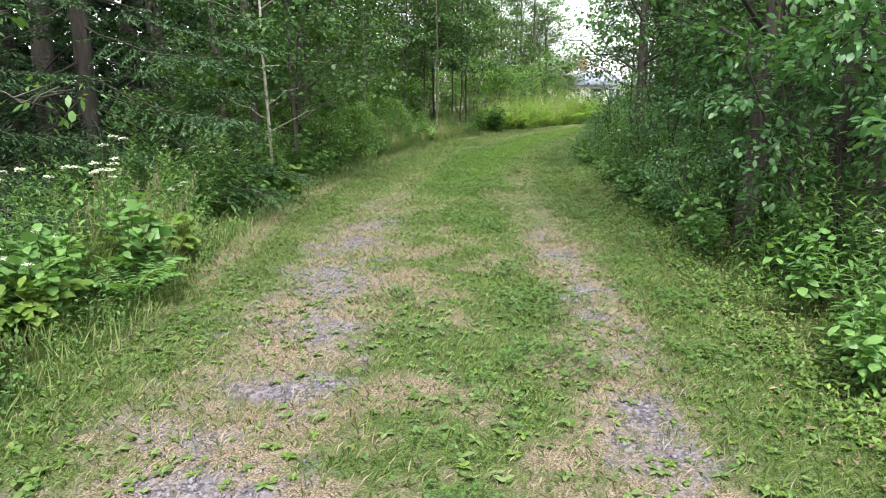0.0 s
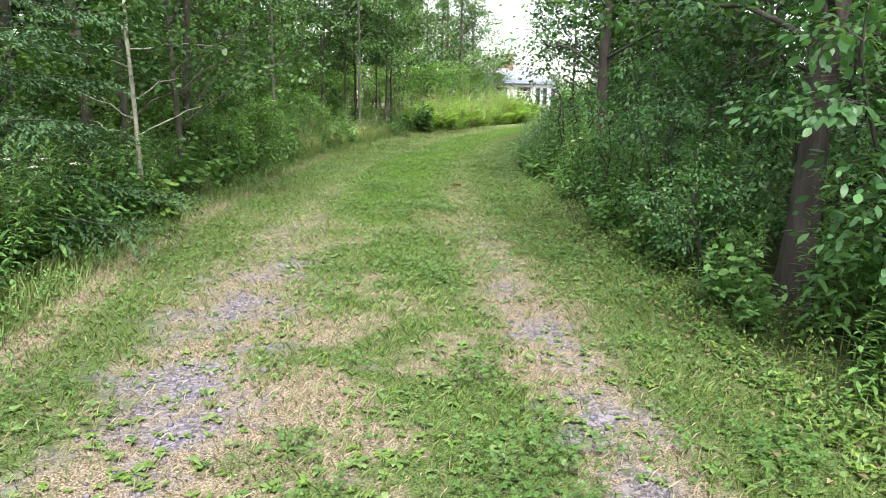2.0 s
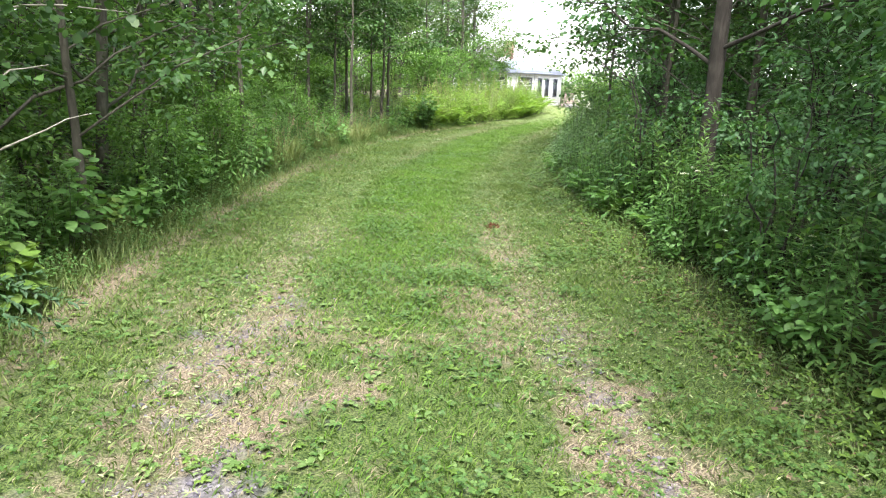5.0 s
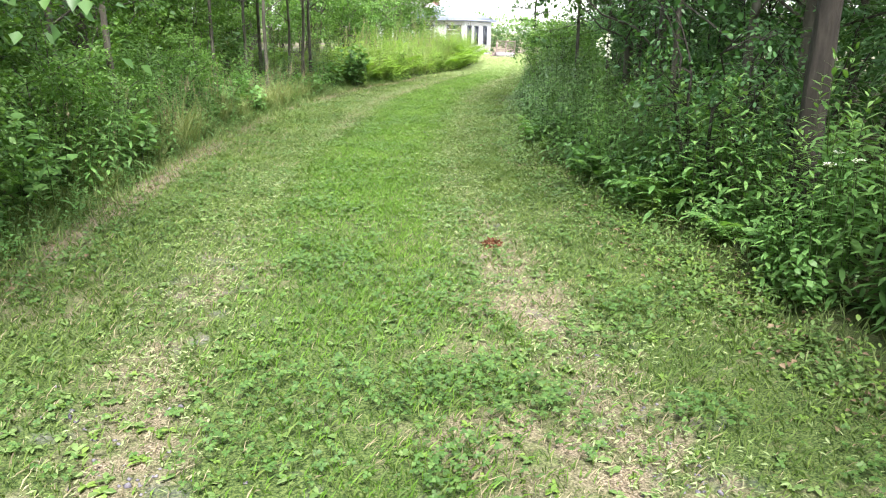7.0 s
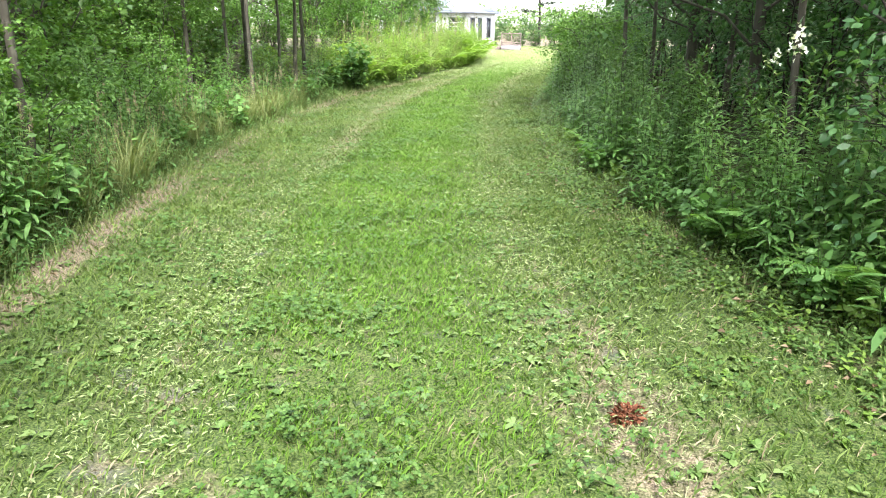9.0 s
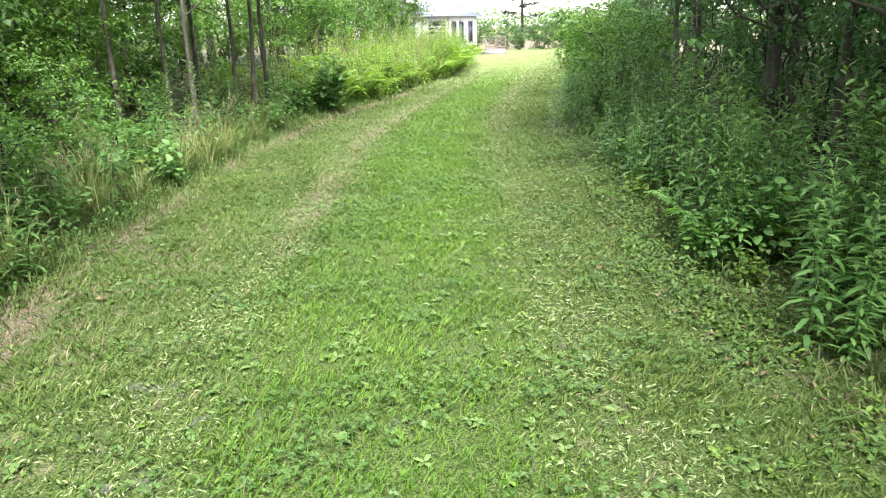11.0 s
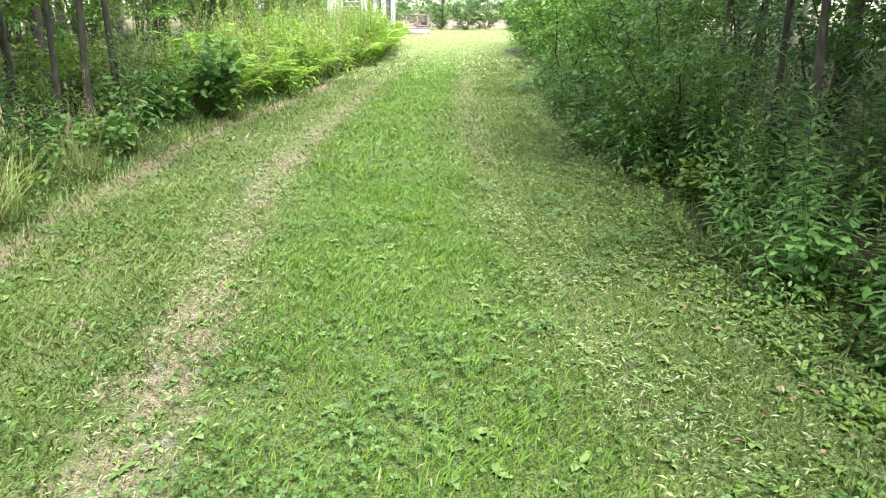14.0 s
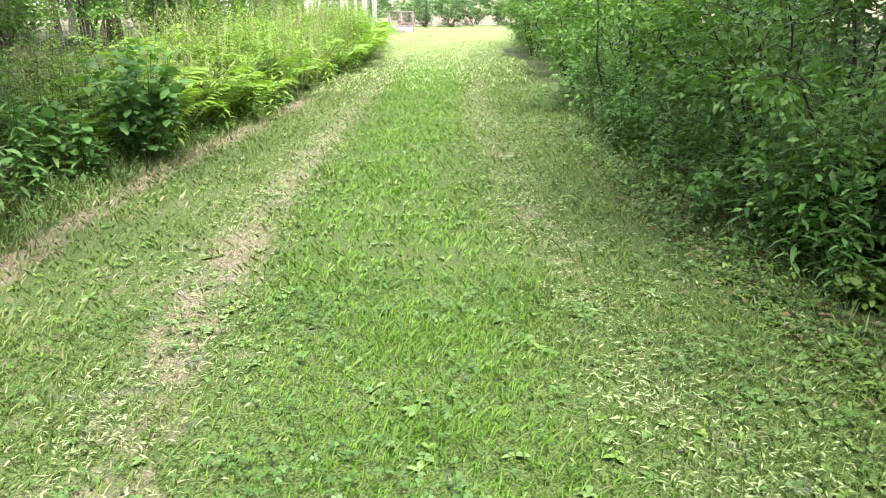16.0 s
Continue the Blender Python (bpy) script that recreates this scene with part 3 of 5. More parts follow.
    f = np.array([[0, 1, 4], [1, 2, 4], [2, 3, 4], [3, 0, 4], [1, 0, 5], [2, 1, 5], [3, 2, 5], [0, 3, 5]])
    stuff("gravel", (v.reshape(-1, 3), (np.arange(len(x))[:, None, None] * 6 + f).reshape(-1, 3)), M_STONE, "grey-violet crushed stone showing in the ruts", "gravel")

    # longer fringe where the mower does not reach
    n = 34000
    y = rng.uniform(1.5, 32, n)
    left = rng.random(n) < 0.7
    x = np.where(left, along(EDGE_L, y) - rng.normal(0.26, 0.24, n), along(EDGE_R, y) + rng.normal(0.15, 0.22, n))
    a = rng.uniform(0, 6.28, n); lean = rng.uniform(0.1, 0.9, n)
    d = unit(np.stack([np.cos(a) * lean, np.sin(a) * lean, np.ones(n)], 1))
    nrm = unit(np.cross(np.cross(d, [0, 0, 1.0]), d) + 1e-3)
    L = rng.uniform(0.06, 0.24, n) * np.where(left, 1.0, 0.7) * np.interp(np.where(left, along(EDGE_L, y) - x, x - along(EDGE_R, y)), (-0.5, 0.0, 0.3), (0.35, 0.7, 1.0))
    stuff("verge_grass", kites(np.stack([x, y, height(x, y)], 1), d, nrm, L, np.full(n, 0.009), 0.0), M_FRINGE, "longer grass fringing the mown track", "grass")

    # dry leaves under the right-hand plants, and a few on the track
    n = 3600
    y = rng.uniform(2, 30, n)
    x = np.where(rng.random(n) < 0.86, along(EDGE_R, y) + rng.normal(0.05, 0.22, n), along(EDGE_L, y) + rng.normal(0.0, 0.25, n))
    a = rng.uniform(0, 6.28, n)
    d = unit(np.stack([np.cos(a), np.sin(a), rng.uniform(-0.05, 0.3, n)], 1))
    L = rng.uniform(0.02, 0.055, n)
    stuff("fallen_leaves", kites(np.stack([x, y, height(x, y) + 0.022], 1), d, unit(rng.normal(0, 0.3, (n, 3)) + [0, 0, 1]), L, L * 0.6, 0.3),
          M_LITTER, "dry brown leaves fallen along the verge", "leaves")

    # knee-low sprigs where the mown grass gives way to the taller plants
    def sprigs(n, left, mat, name, label):
        y = rng.uniform(1.6, 33, n)
        out = np.abs(rng.normal(0, 0.28, n)) - np.where(left, 0.02, 0.22)
        x = np.where(left, along(EDGE_L, y) - out, along(EDGE_R, y) + out)
        k = wave(x, y, 0.6, 17) > -0.45
        x, y, out = x[k], y[k], out[k]
        tall = rng.uniform(0.5, 1.0, len(x)) * np.interp(out, (-0.22, 0.0, 0.35), (0.06, 0.15, 0.42))
        geo = []
        for j in range(9):
            f = (j + 1) / 9
            a = j * 2.4 + rng.uniform(0, 6.28, len(x))
            d = unit(np.stack([np.cos(a), np.sin(a), rng.uniform(0.0, 0.6, len(x)) + f ** 3], 1))
            p = np.stack([x, y, height(x, y)], 1) + np.stack([rng.normal(0, 0.02, len(x)), rng.normal(0, 0.02, len(x)), tall * f], 1)
            L = rng.uniform(0.022, 0.058, len(x)) * (1.15 - 0.4 * f)
            geo.append(blades(p, d, unit(np.stack([-np.cos(a) * 0.3, -np.sin(a) * 0.3, np.ones(len(x))], 1)), L, L * rng.uniform(0.3, 0.6, len(x)), 0.35, (0.9, 0.9)))
        stuff(name, join(geo), mat, label, "weeds")
    sprigs(2600, False, M_WEED, "verge_weeds", "low leafy weeds at the foot of the thicket")
    sprigs(1100, False, M_YELLOW, "yellow_verge_weeds", "low yellow-green weeds at the foot of the thicket")
    sprigs(1700, True, M_HERB, "low_verge_herbs", "low soft herbs along the grassy edge")


ground_cover()


# ---- plants of the verge ----
def goldenrod(seed, tall, mat=None, leaf=0.128):
    """An upright stem with narrow pointed leaves all round, shorter towards the tip."""
    rng = np.random.default_rng(seed)
    mat = mat or M_HERB
    stems, leaves, tops = [], [], []
    for s in range(3):
        h = tall * rng.uniform(0.65, 1.1)
        foot = np.array([*rng.normal(0, 0.11, 2), 0]); top = foot + [*rng.normal(0, 0.10, 2), h]
        line = curve_to(foot, top, 0, rng, 6, 0.012)
        stems.append(tube(line[[0, 2, 4, 5]], np.linspace(0.0035, 0.0015, 4), 3))
        n = int(50 * h)
        f = np.linspace(0.08, 1.0, n)
        p = np.stack([np.interp(f, np.linspace(0, 1, 6), line[:, i]) for i in range(3)], 1)
        a = np.arange(n) * 2.4 + rng.uniform(0, 6)
        rise = 0.05 + 1.0 * f ** 4 + rng.normal(0, 0.15, n)
        d = unit(np.stack([np.cos(a), np.sin(a), rise], 1))
        nrm = unit(np.stack([-np.cos(a) * 0.3, -np.sin(a) * 0.3, np.ones(n)], 1))
        L = leaf * 1.15 * (1.05 - 0.6 * f ** 2.5) * rng.uniform(0.7, 1.2, n)
        w = rng.uniform(0.1, 0.5, n)
        low = f < 0.80
        leaves.append(blades(p[low], d[low], nrm[low], L[low], L[low] * 0.27, w[low]))
        tops.append(blades(p[~low], d[~low], nrm[~low], L[~low] * 1.1, L[~low] * 0.3, w[~low]))
    return [("stem", *s, M_STEM) for s in stems] + [("leaves", *join(leaves), mat), ("shoot_tip", *join(tops), M_TIP if mat is M_HERB else mat)]


def broadleaf(seed, tall, mat, leaf=0.11, n_stems=6):
    """A low bushy plant with oval leaves on arching stems (bramble, dogwood shoots)."""
    rng = np.random.default_rng(seed)
    stems, leaves = [], []
    for s in range(n_stems):
        a = rng.uniform(0, 6.28); reach = rng.uniform(0.1, 0.45) * tall
        top = np.array([math.cos(a) * reach, math.sin(a) * reach, tall * rng.uniform(0.55, 1.1)])
        line = curve_to((0.03 * math.cos(a), 0.03 * math.sin(a), 0), top, 0.08 * tall, rng, 6, 0.02)
        stems.append(tube(line[[0, 2, 4, 5]], np.linspace(0.005, 0.0018, 4), 3))
        n = int(13 + 15 * tall)
        f = rng.uniform(0.25, 1.0, n)
        p = np.stack([np.interp(f, np.linspace(0, 1, 6), line[:, i]) for i in range(3)], 1) + rng.normal(0, 0.035, (n, 3))
        b = rng.uniform(0, 6.28, n)
        d = unit(np.stack([np.cos(b), np.sin(b), rng.uniform(-0.3, 0.5, n)], 1))
        nrm = unit(rng.normal(0, 0.35, (n, 3)) + [0, 0, 1])
        L = leaf * rng.uniform(0.6, 1.25, n)
        leaves.append(blades(p, d, nrm, L, L * rng.uniform(0.5, 0.75, n), rng.uniform(0.1, 0.5, n), (0.95, 0.9)))
    return [("stem", *w, M_STEM) for w in stems] + [("leaves", *join(leaves), mat)]


def grass_tuft(seed, tall, mat, n=70, plumes=True):
    rng = np.random.default_rng(seed)
    a = rng.uniform(0, 6.28, n); lean = rng.uniform(0.05, 0.55, n)
    d = unit(np.stack([np.cos(a) * lean, np.sin(a) * lean, np.ones(n)], 1))
    nrm = unit(np.stack([np.cos(a), np.sin(a), np.full(n, 0.3)], 1))
    p = np.concatenate([rng.normal(0, 0.06, (n, 2)), np.zeros((n, 1))], 1)
    L = tall * rng.uniform(0.5, 1.1, n)
    nrm2 = unit(np.cross(np.cross(d, [0, 0, 1.0]), d) + 1e-3)
    parts = [("leaves", *blades(p, d, nrm2, L, np.full(n, 0.008), rng.uniform(0.1, 0.6, n), (1.0, 0.8)), mat)]
    if plumes:
        m = 6
        tops, heads = [], []
        for i in range(m):
            b = rng.uniform(0, 6.28); t = np.array([math.cos(b) * 0.22, math.sin(b) * 0.22, tall * rng.uniform(1.0, 1.25)])
            tops.append(tube(curve_to((0, 0, 0), t, 0.02, rng, 4, 0.01), (0.002, 0.002, 0.0015, 0.001), 3))
            k = 12
            q = t - np.array([0, 0, 1.0]) * rng.uniform(0, 0.13, k)[:, None]
            dd = unit(rng.normal(0, 0.5, (k, 3)) + [0, 0, 1.2])
            heads.append(kites(q, dd, unit(rng.normal(0, 1, (k, 3))), np.full(k, 0.035), np.full(k, 0.008)))
        parts += [("stem", *w, M_TALL) for w in tops] + [("seed_plume", *join(heads), M_STRAW)]
    return parts


def fern(seed, size, mat):
    rng = np.random.default_rng(seed)
    ribs, leaves = [], []
    for s in range(8):
        a = s * 0.785 + rng.uniform(-0.3, 0.3); L = size * rng.uniform(0.75, 1.1)
        tip = np.array([math.cos(a) * L * 0.75, math.sin(a) * L * 0.75, L * rng.uniform(0.35, 0.6)])
        line = curve_to((0, 0, 0), tip, 0.22 * L, rng, 9, 0.006)
        ribs.append(tube(line[::2], np.linspace(0.004, 0.001, 5), 3))
        n = 20
        f = np.linspace(0.2, 0.98, n)
        p = np.stack([np.interp(f, np.linspace(0, 1, 9), line[:, i]) for i in range(3)], 1)
        out = np.array([math.cos(a), math.sin(a), 0.0]); side = np.array([-math.sin(a), math.cos(a), 0.0])
        w = L * 0.2 * np.sin(np.pi * np.clip(f * 0.9 + 0.1, 0, 1)) ** 0.8 + 0.01
        for sg in (-1, 1):
            d = unit(side * sg + out * 0.35 + rng.normal(0, 0.06, (n, 3)))
            leaves.append(kites(p, d, unit(np.tile([0, 0, 1.0], (n, 1)) + out * -0.3), w, np.full(n, 0.03 * size + 0.008), 0.1))
    return [("rib", *w, M_STEM) for w in ribs] + [("foliage", *join(leaves), mat)]


def umbel(seed, tall):
    """A flowering stalk: feathery leaves and flat heads of tiny white petals."""
    rng = np.random.default_rng(seed)
    stems, leaves, heads = [], [], []
    for s in range(3):
        top = np.array([*rng.normal(0, 0.12, 2), tall * rng.uniform(0.8, 1.1)])
        line = curve_to((*rng.normal(0, 0.03, 2), 0), top, 0, rng, 6, 0.015)
        stems.append(tube(line, np.linspace(0.004, 0.002, 6), 4))
        n = 16
        f = rng.uniform(0.1, 0.85, n)
        p = np.stack([np.interp(f, np.linspace(0, 1, 6), line[:, i]) for i in range(3)], 1)
        b = rng.uniform(0, 6.28, n)
        d = unit(np.stack([np.cos(b), np.sin(b), rng.uniform(0, 0.6, n)], 1))
        leaves.append(blades(p, d, np.tile([0, 0, 1.0], (n, 1)), rng.uniform(0.06, 0.13, n), np.full(n, 0.025), 0.4))
        m = 45
        r, t = 0.038 * np.sqrt(rng.random(m)), rng.uniform(0, 6.28, m)
        q = top + np.stack([r * np.cos(t), r * np.sin(t), 0.02 - r * r * 8 + rng.normal(0, 0.004, m)], 1)
        u = rng.uniform(0, 6.28, m)
        heads.append(kites(q, unit(np.stack([np.cos(u), np.sin(u), np.full(m, 0.2)], 1)), unit(rng.normal(0, 0.3, (m, 3)) + [0, 0, 1]), np.full(m, 0.014), np.full(m, 0.012)))
    return [("stem", *w, M_STEM) for w in stems] + [("leaves", *join(leaves), M_HERB), ("blossom", *join(heads), M_PETAL, "flat white flower heads")]


# ---- trees and shrubs ----
def clusters(centres, rng, n, spread, leaf, ratio, droop=0.0, fine=False):
    """Leaves in flat tilted sprays round some of the twig ends, with gaps between the sprays."""
    keep = rng.random(len(centres)) < 0.62
    centres = centres[keep] if keep.sum() > 3 else centres
    k = len(centres)
    per = max(1, n // k)
    size = np.repeat(rng.uniform(0.7, 1.35, k), per)[:, None]
    tilt = np.repeat(unit(rng.normal(0, 0.3, (k, 3)) + [0, 0, 1.0]), per, 0)
    c = np.repeat(centres, per, 0)
    off = rng.normal(0, 1, (len(c), 3)) * np.asarray(spread) * size * 1.15
    off = off - tilt * (off * tilt).sum(1, keepdims=True) * 0.72
    p = c + off
    d = unit(off + rng.normal(0, 0.05, off.shape) + [0, 0, -droop * 0.3])
    nrm = unit(rng.normal(0, 0.33, off.shape) + tilt)
    L = leaf * rng.uniform(0.6, 1.25, len(c))
    W = L * ratio * rng.uniform(0.8, 1.15, len(c))
    return blades(p, d, nrm, L, W, rng.uniform(0.05, 0.4, len(c)), (0.95, 0.85)) if fine else kites(p, d, nrm, L, W)


def shrub(seed, tall, wide, leaf, n, mat, bark, ratio=0.6, low=0.15, fine=False):
    """Several stems arching out from one foot, with sprays of leaves from low down to the top."""
    rng = np.random.default_rng(seed)
    wood, twigs, tips = [], [], []
    for s in range(6):
        a = s * 1.047 + rng.uniform(-0.4, 0.4); h = tall * rng.uniform(0.6, 1.0)
        top = np.array([math.cos(a) * wide * rng.uniform(0.3, 0.8), math.sin(a) * wide * rng.uniform(0.3, 0.8), h])
        line = curve_to((0.08 * math.cos(a), 0.08 * math.sin(a), 0), top, 0.10 * tall, rng, 8, 0.05)
        wood.append(tube(line, np.linspace(0.020, 0.005, 8), 5))
        for j in range(12):
            f = rng.uniform(low, 1.0)
            q = np.array([np.interp(f, np.linspace(0, 1, 8), line[:, i]) for i in range(3)])
            b = a + rng.normal(0, 1.1); reach = wide * rng.uniform(0.15, 0.5)
            e = q + [math.cos(b) * reach, math.sin(b) * reach, rng.uniform(-0.12, 0.3) * reach]
            e[2] = max(e[2], 0.12)
            twigs.append(tube(curve_to(q, e, 0.05, rng, 3, 0.02), (0.007, 0.004, 0.002), 3))
            tips += [e, q * 0.35 + e * 0.65]
    return [("stem", *w, bark) for w in wood] + [("brushwood", *join(twigs), bark), ("crown", *clusters(np.array(tips), rng, n, 0.12, leaf, ratio, 0.15, fine), mat)]


def tree(seed, tall, girth, first, wide, leaf, n, mat, bark, ratio=0.75, limbs=20, bend=0.15, fine=False, spread=0.17):
    """A tapered trunk, limbs from the height `first` up, twigs on them and leaves round the twigs."""
    rng = np.random.default_rng(seed)
    z = np.linspace(0, 1, 10)
    trunk = np.stack([rng.normal(0, bend) * z ** 2 + np.cumsum(rng.normal(0, 0.02, 10)), rng.normal(0, bend) * z ** 2 + np.cumsum(rng.normal(0, 0.02, 10)), z * tall], 1)
    trunk -= [trunk[0, 0], trunk[0, 1], 0.1]
    rad = girth * (1 - 0.88 * z); rad[0] *= 1.35
    wood, twigs, tips = [], [], []
    for j in range(limbs):
        f = first / tall + (1 - first / tall) * (j + rng.random()) / limbs
        q = np.array([np.interp(f, z, trunk[:, i]) for i in range(3)])
        a = j * 2.4 + rng.uniform(-0.5, 0.5)
        reach = wide * (1.05 - 0.75 * max(0, (f - 0.3) / 0.7)) * rng.uniform(0.6, 1.1)
        e = q + [math.cos(a) * reach, math.sin(a) * reach, reach * rng.uniform(0.1, 0.7)]
        line = curve_to(q, e, 0.06 * reach, rng, 6, 0.04)
        r0 = girth * 0.32 * (1 - 0.7 * f)
        wood.append(tube(line, np.linspace(r0, 0.006, 6), 5))
        for k in range(6):
            g = rng.uniform(0.35, 1.0)
            m = np.array([np.interp(g, np.linspace(0, 1, 6), line[:, i]) for i in range(3)])
            b = a + rng.normal(0, 0.9); r2 = reach * rng.uniform(0.15, 0.45)
            t = m + [math.cos(b) * r2, math.sin(b) * r2, r2 * rng.uniform(-0.3, 0.5)]
            twigs.append(tube(np.array([m, t]), (0.006, 0.002), 3))
            tips += [t, (m + t) / 2]
    return [("trunk", *(rugged_trunk(trunk, rad, rng) if girth > 0.095 and fine else tube(trunk, rad, 9)), bark)] + [("limb", *w, bark) for w in wood] + [("brushwood", *join(twigs), bark), ("crown", *clusters(np.array(tips), rng, n, spread, leaf, ratio, 0.2, fine), mat)]


def rugged_trunk(points, radii, rng, sides=22, rings=40):
    """A thick trunk with ridged bark."""
    s = np.linspace(0, 1, rings) ** 1.6
    n = len(points)
    p = np.stack([np.interp(s, np.linspace(0, 1, n), points[:, i]) for i in range(3)], 1)
    r = np.interp(s, np.linspace(0, 1, n), radii)
    v, t = tube(p, r, sides)
    ridge = 1 + 0.09 * np.repeat(rng.uniform(-1, 1, sides)[None], rings, 0) + 0.05 * rng.uniform(-1, 1, (rings, sides))
    c = np.repeat(p, sides, 0)
    return c + (v - c) * ridge.reshape(-1, 1), t


def spruce(seed, tall, girth, first, wide, boughs=44, steps=13, fine=1.0):
    """A straight trunk with drooping boughs that carry flat sprays of needles."""
    rng = np.random.default_rng(seed)
    z = np.linspace(0, 1, 10)
    trunk = np.stack([np.cumsum(rng.normal(0, 0.01, 10)), np.cumsum(rng.normal(0, 0.01, 10)), z * tall - 0.1], 1)
    rad = girth * (1 - 0.9 * z); rad[0] *= 1.3
    wood, out_boughs = [], []
    for j in range(boughs):
        f = (first + (tall - first) * ((j + rng.random()) / boughs) ** 2.0) / tall
        q = np.array([np.interp(f, z, trunk[:, i]) for i in range(3)])
        a = j * 2.4 + rng.uniform(-0.4, 0.4)
        reach = wide * (1.02 - f) * rng.uniform(0.7, 1.1)
        out, side = np.array([math.cos(a), math.sin(a), 0]), np.array([-math.sin(a), math.cos(a), 0])
        e = q + out * reach - [0, 0, reach * rng.uniform(0.15, 0.4)]
        line = curve_to(q, e, -0.06 * reach, rng, 7, 0.02)
        wood.append(tube(line, np.linspace(0.014, 0.003, 7), 4))
        needles = []
        for g in np.linspace(0.2, 1.0, steps):
            m = np.array([np.interp(g, np.linspace(0, 1, 7), line[:, i]) for i in range(3)])
            for sg in (-1, 1):
                L = reach * 0.34 * (1.1 - 0.7 * g) + 0.06
                t = m + side * sg * L + out * L * 0.8 - [0, 0, L * rng.uniform(0.1, 0.5)]
                k = int((12 + 40 * L) * fine)
                s = np.linspace(0.05, 1, k)[:, None]
                p = m * (1 - s) + t * s
                dd = unit(t - m)
                d = unit(dd + rng.normal(0, 0.45, (k, 3)) + side * np.where(np.arange(k) % 2, 0.5, -0.5)[:, None])
                needles.append(kites(p, d, unit(rng.normal(0, 0.3, (k, 3)) + [0, 0, 1]), rng.uniform(0.045, 0.085, k) / fine ** 0.8, np.full(k, 0.022) / fine ** 0.8))
        out_boughs.append(join(needles))
    return [("trunk", *tube(trunk, rad, 9), M_BARK_D), ("brushwood", *join(wood), M_BARK_D)] + [("bough", *w, M_NEEDLE) for w in out_boughs]


rng = np.random.default_rng(11)
GOLD = Kind("goldenrod_plant", [goldenrod(i, 0.9 + 0.12 * (i % 3)) for i in range(6)], "tall green goldenrod stems with narrow leaves in the verge", "plant", "goldenrod along the verge")
BROAD = Kind("bramble_plant", [broadleaf(20 + i, 0.55 + 0.1 * i, M_YELLOW if i == 0 else M_HERB) for i in range(4)], "low leafy bramble with oval green leaves", "plant", "brambles along the verge")
TUFT = Kind("grass_tuft", [grass_tuft(40 + i, 0.6 + 0.1 * i, M_TALL) for i in range(3)], "tuft of tall yellowing grass with seed heads", "grass", "tall grass tufts")
FERN = Kind("fern", [fern(50 + i, 0.65 + 0.1 * i, M_HERB) for i in range(2)], "arching green fern beside the track", "fern", "ferns in the verge")
UMBEL = Kind("white_wildflower", [umbel(60 + i, 0.75 + 0.15 * i) for i in range(3)], "wildflower stalks with flat white flower heads", "flower", "white wildflowers")
LIME = Kind("bank_plant", [goldenrod(70, 0.85, M_LIME, 0.12), goldenrod(71, 1.0, M_LIME, 0.13), fern(73, 0.9, M_LIME), goldenrod(75, 0.95, M_LIME, 0.14), goldenrod(72, 1.1, M_LIME, 0.12), grass_tuft(74, 1.0, M_TALL, 50)], "bright yellow-green plants on the open bank", "plant", "plants on the sunny bank")
SHRUB_L = Kind("hazel_shrub", [shrub(80 + i, 2.2 + 0.4 * i, 1.0, 0.08, 3600, M_HAZEL, M_BARK, 0.72) for i in range(3)], "leafy green shrub at the edge of the wood", "shrub", "shrubs beside the track")
SHRUB_R = Kind("thicket_shrub", [shrub(90 + i, 2.4 + 0.5 * i, 1.15, 0.08, 2800, M_LEAF_R, M_BARK_D, 0.5, 0.15, True) for i in range(3)], "dense dark green shrub in the roadside thicket", "shrub", "thicket shrubs")
DOGWOOD = Kind("dogwood_shrub", [shrub(95 + i, 1.7 + 0.3 * i, 1.0, 0.085, 3000, M_HAZEL, M_BARK_D, 0.55, 0.08) for i in range(2)], "low bright green dogwood shrub closing the verge", "shrub", "dogwoods along the verge")
TREE = Kind("young_maple", [tree(100 + i, 6.5 + i, 0.06 + 0.012 * i, 1.2, 1.9, 0.095, 3100, M_LEAF, M_BARK, limbs=16) for i in range(4)], "young broadleaf tree with a slim grey trunk", "tree", "young trees of the wood")
POLE = Kind("slim_tree", [tree(120 + i, 8.5, 0.042, 1.9, 1.7, 0.10, 4200, M_LEAF, M_BARK, limbs=18) for i in range(2)], "slim bare-stemmed tree with leaves high up", "tree", "slim trees")
SPRUCE = Kind("spruce", [spruce(130, 11, 0.125, 1.3, 2.7, 54, 17, 1.25), spruce(131, 11, 0.17, 0.6, 2.8, 28, 6, 0.55), spruce(132, 11, 0.16, 0.5, 2.8, 28, 6, 0.55)], "dark spruce with a rough trunk and drooping boughs", "tree", "spruces in the dark wood")
FARTREE = Kind("far_tree", [tree(140 + i, 7.5 + i, 0.16, 0.7, 3.2, 0.13, 8000, M_LEAF_FAR, M_BARK, limbs=14, spread=0.36) for i in range(3)], "broad green tree behind the lawn", "tree", "trees behind the lawn")


HEDGE = Kind("hedge_bush", [shrub(150 + i, 2.6 + 0.5 * i, 1.7, 0.10, 5200, M_LEAF, M_BARK, 0.7, 0.05) for i in range(2)], "rounded green bush in the hedge behind the lawn", "bush", "hedge behind the lawn")


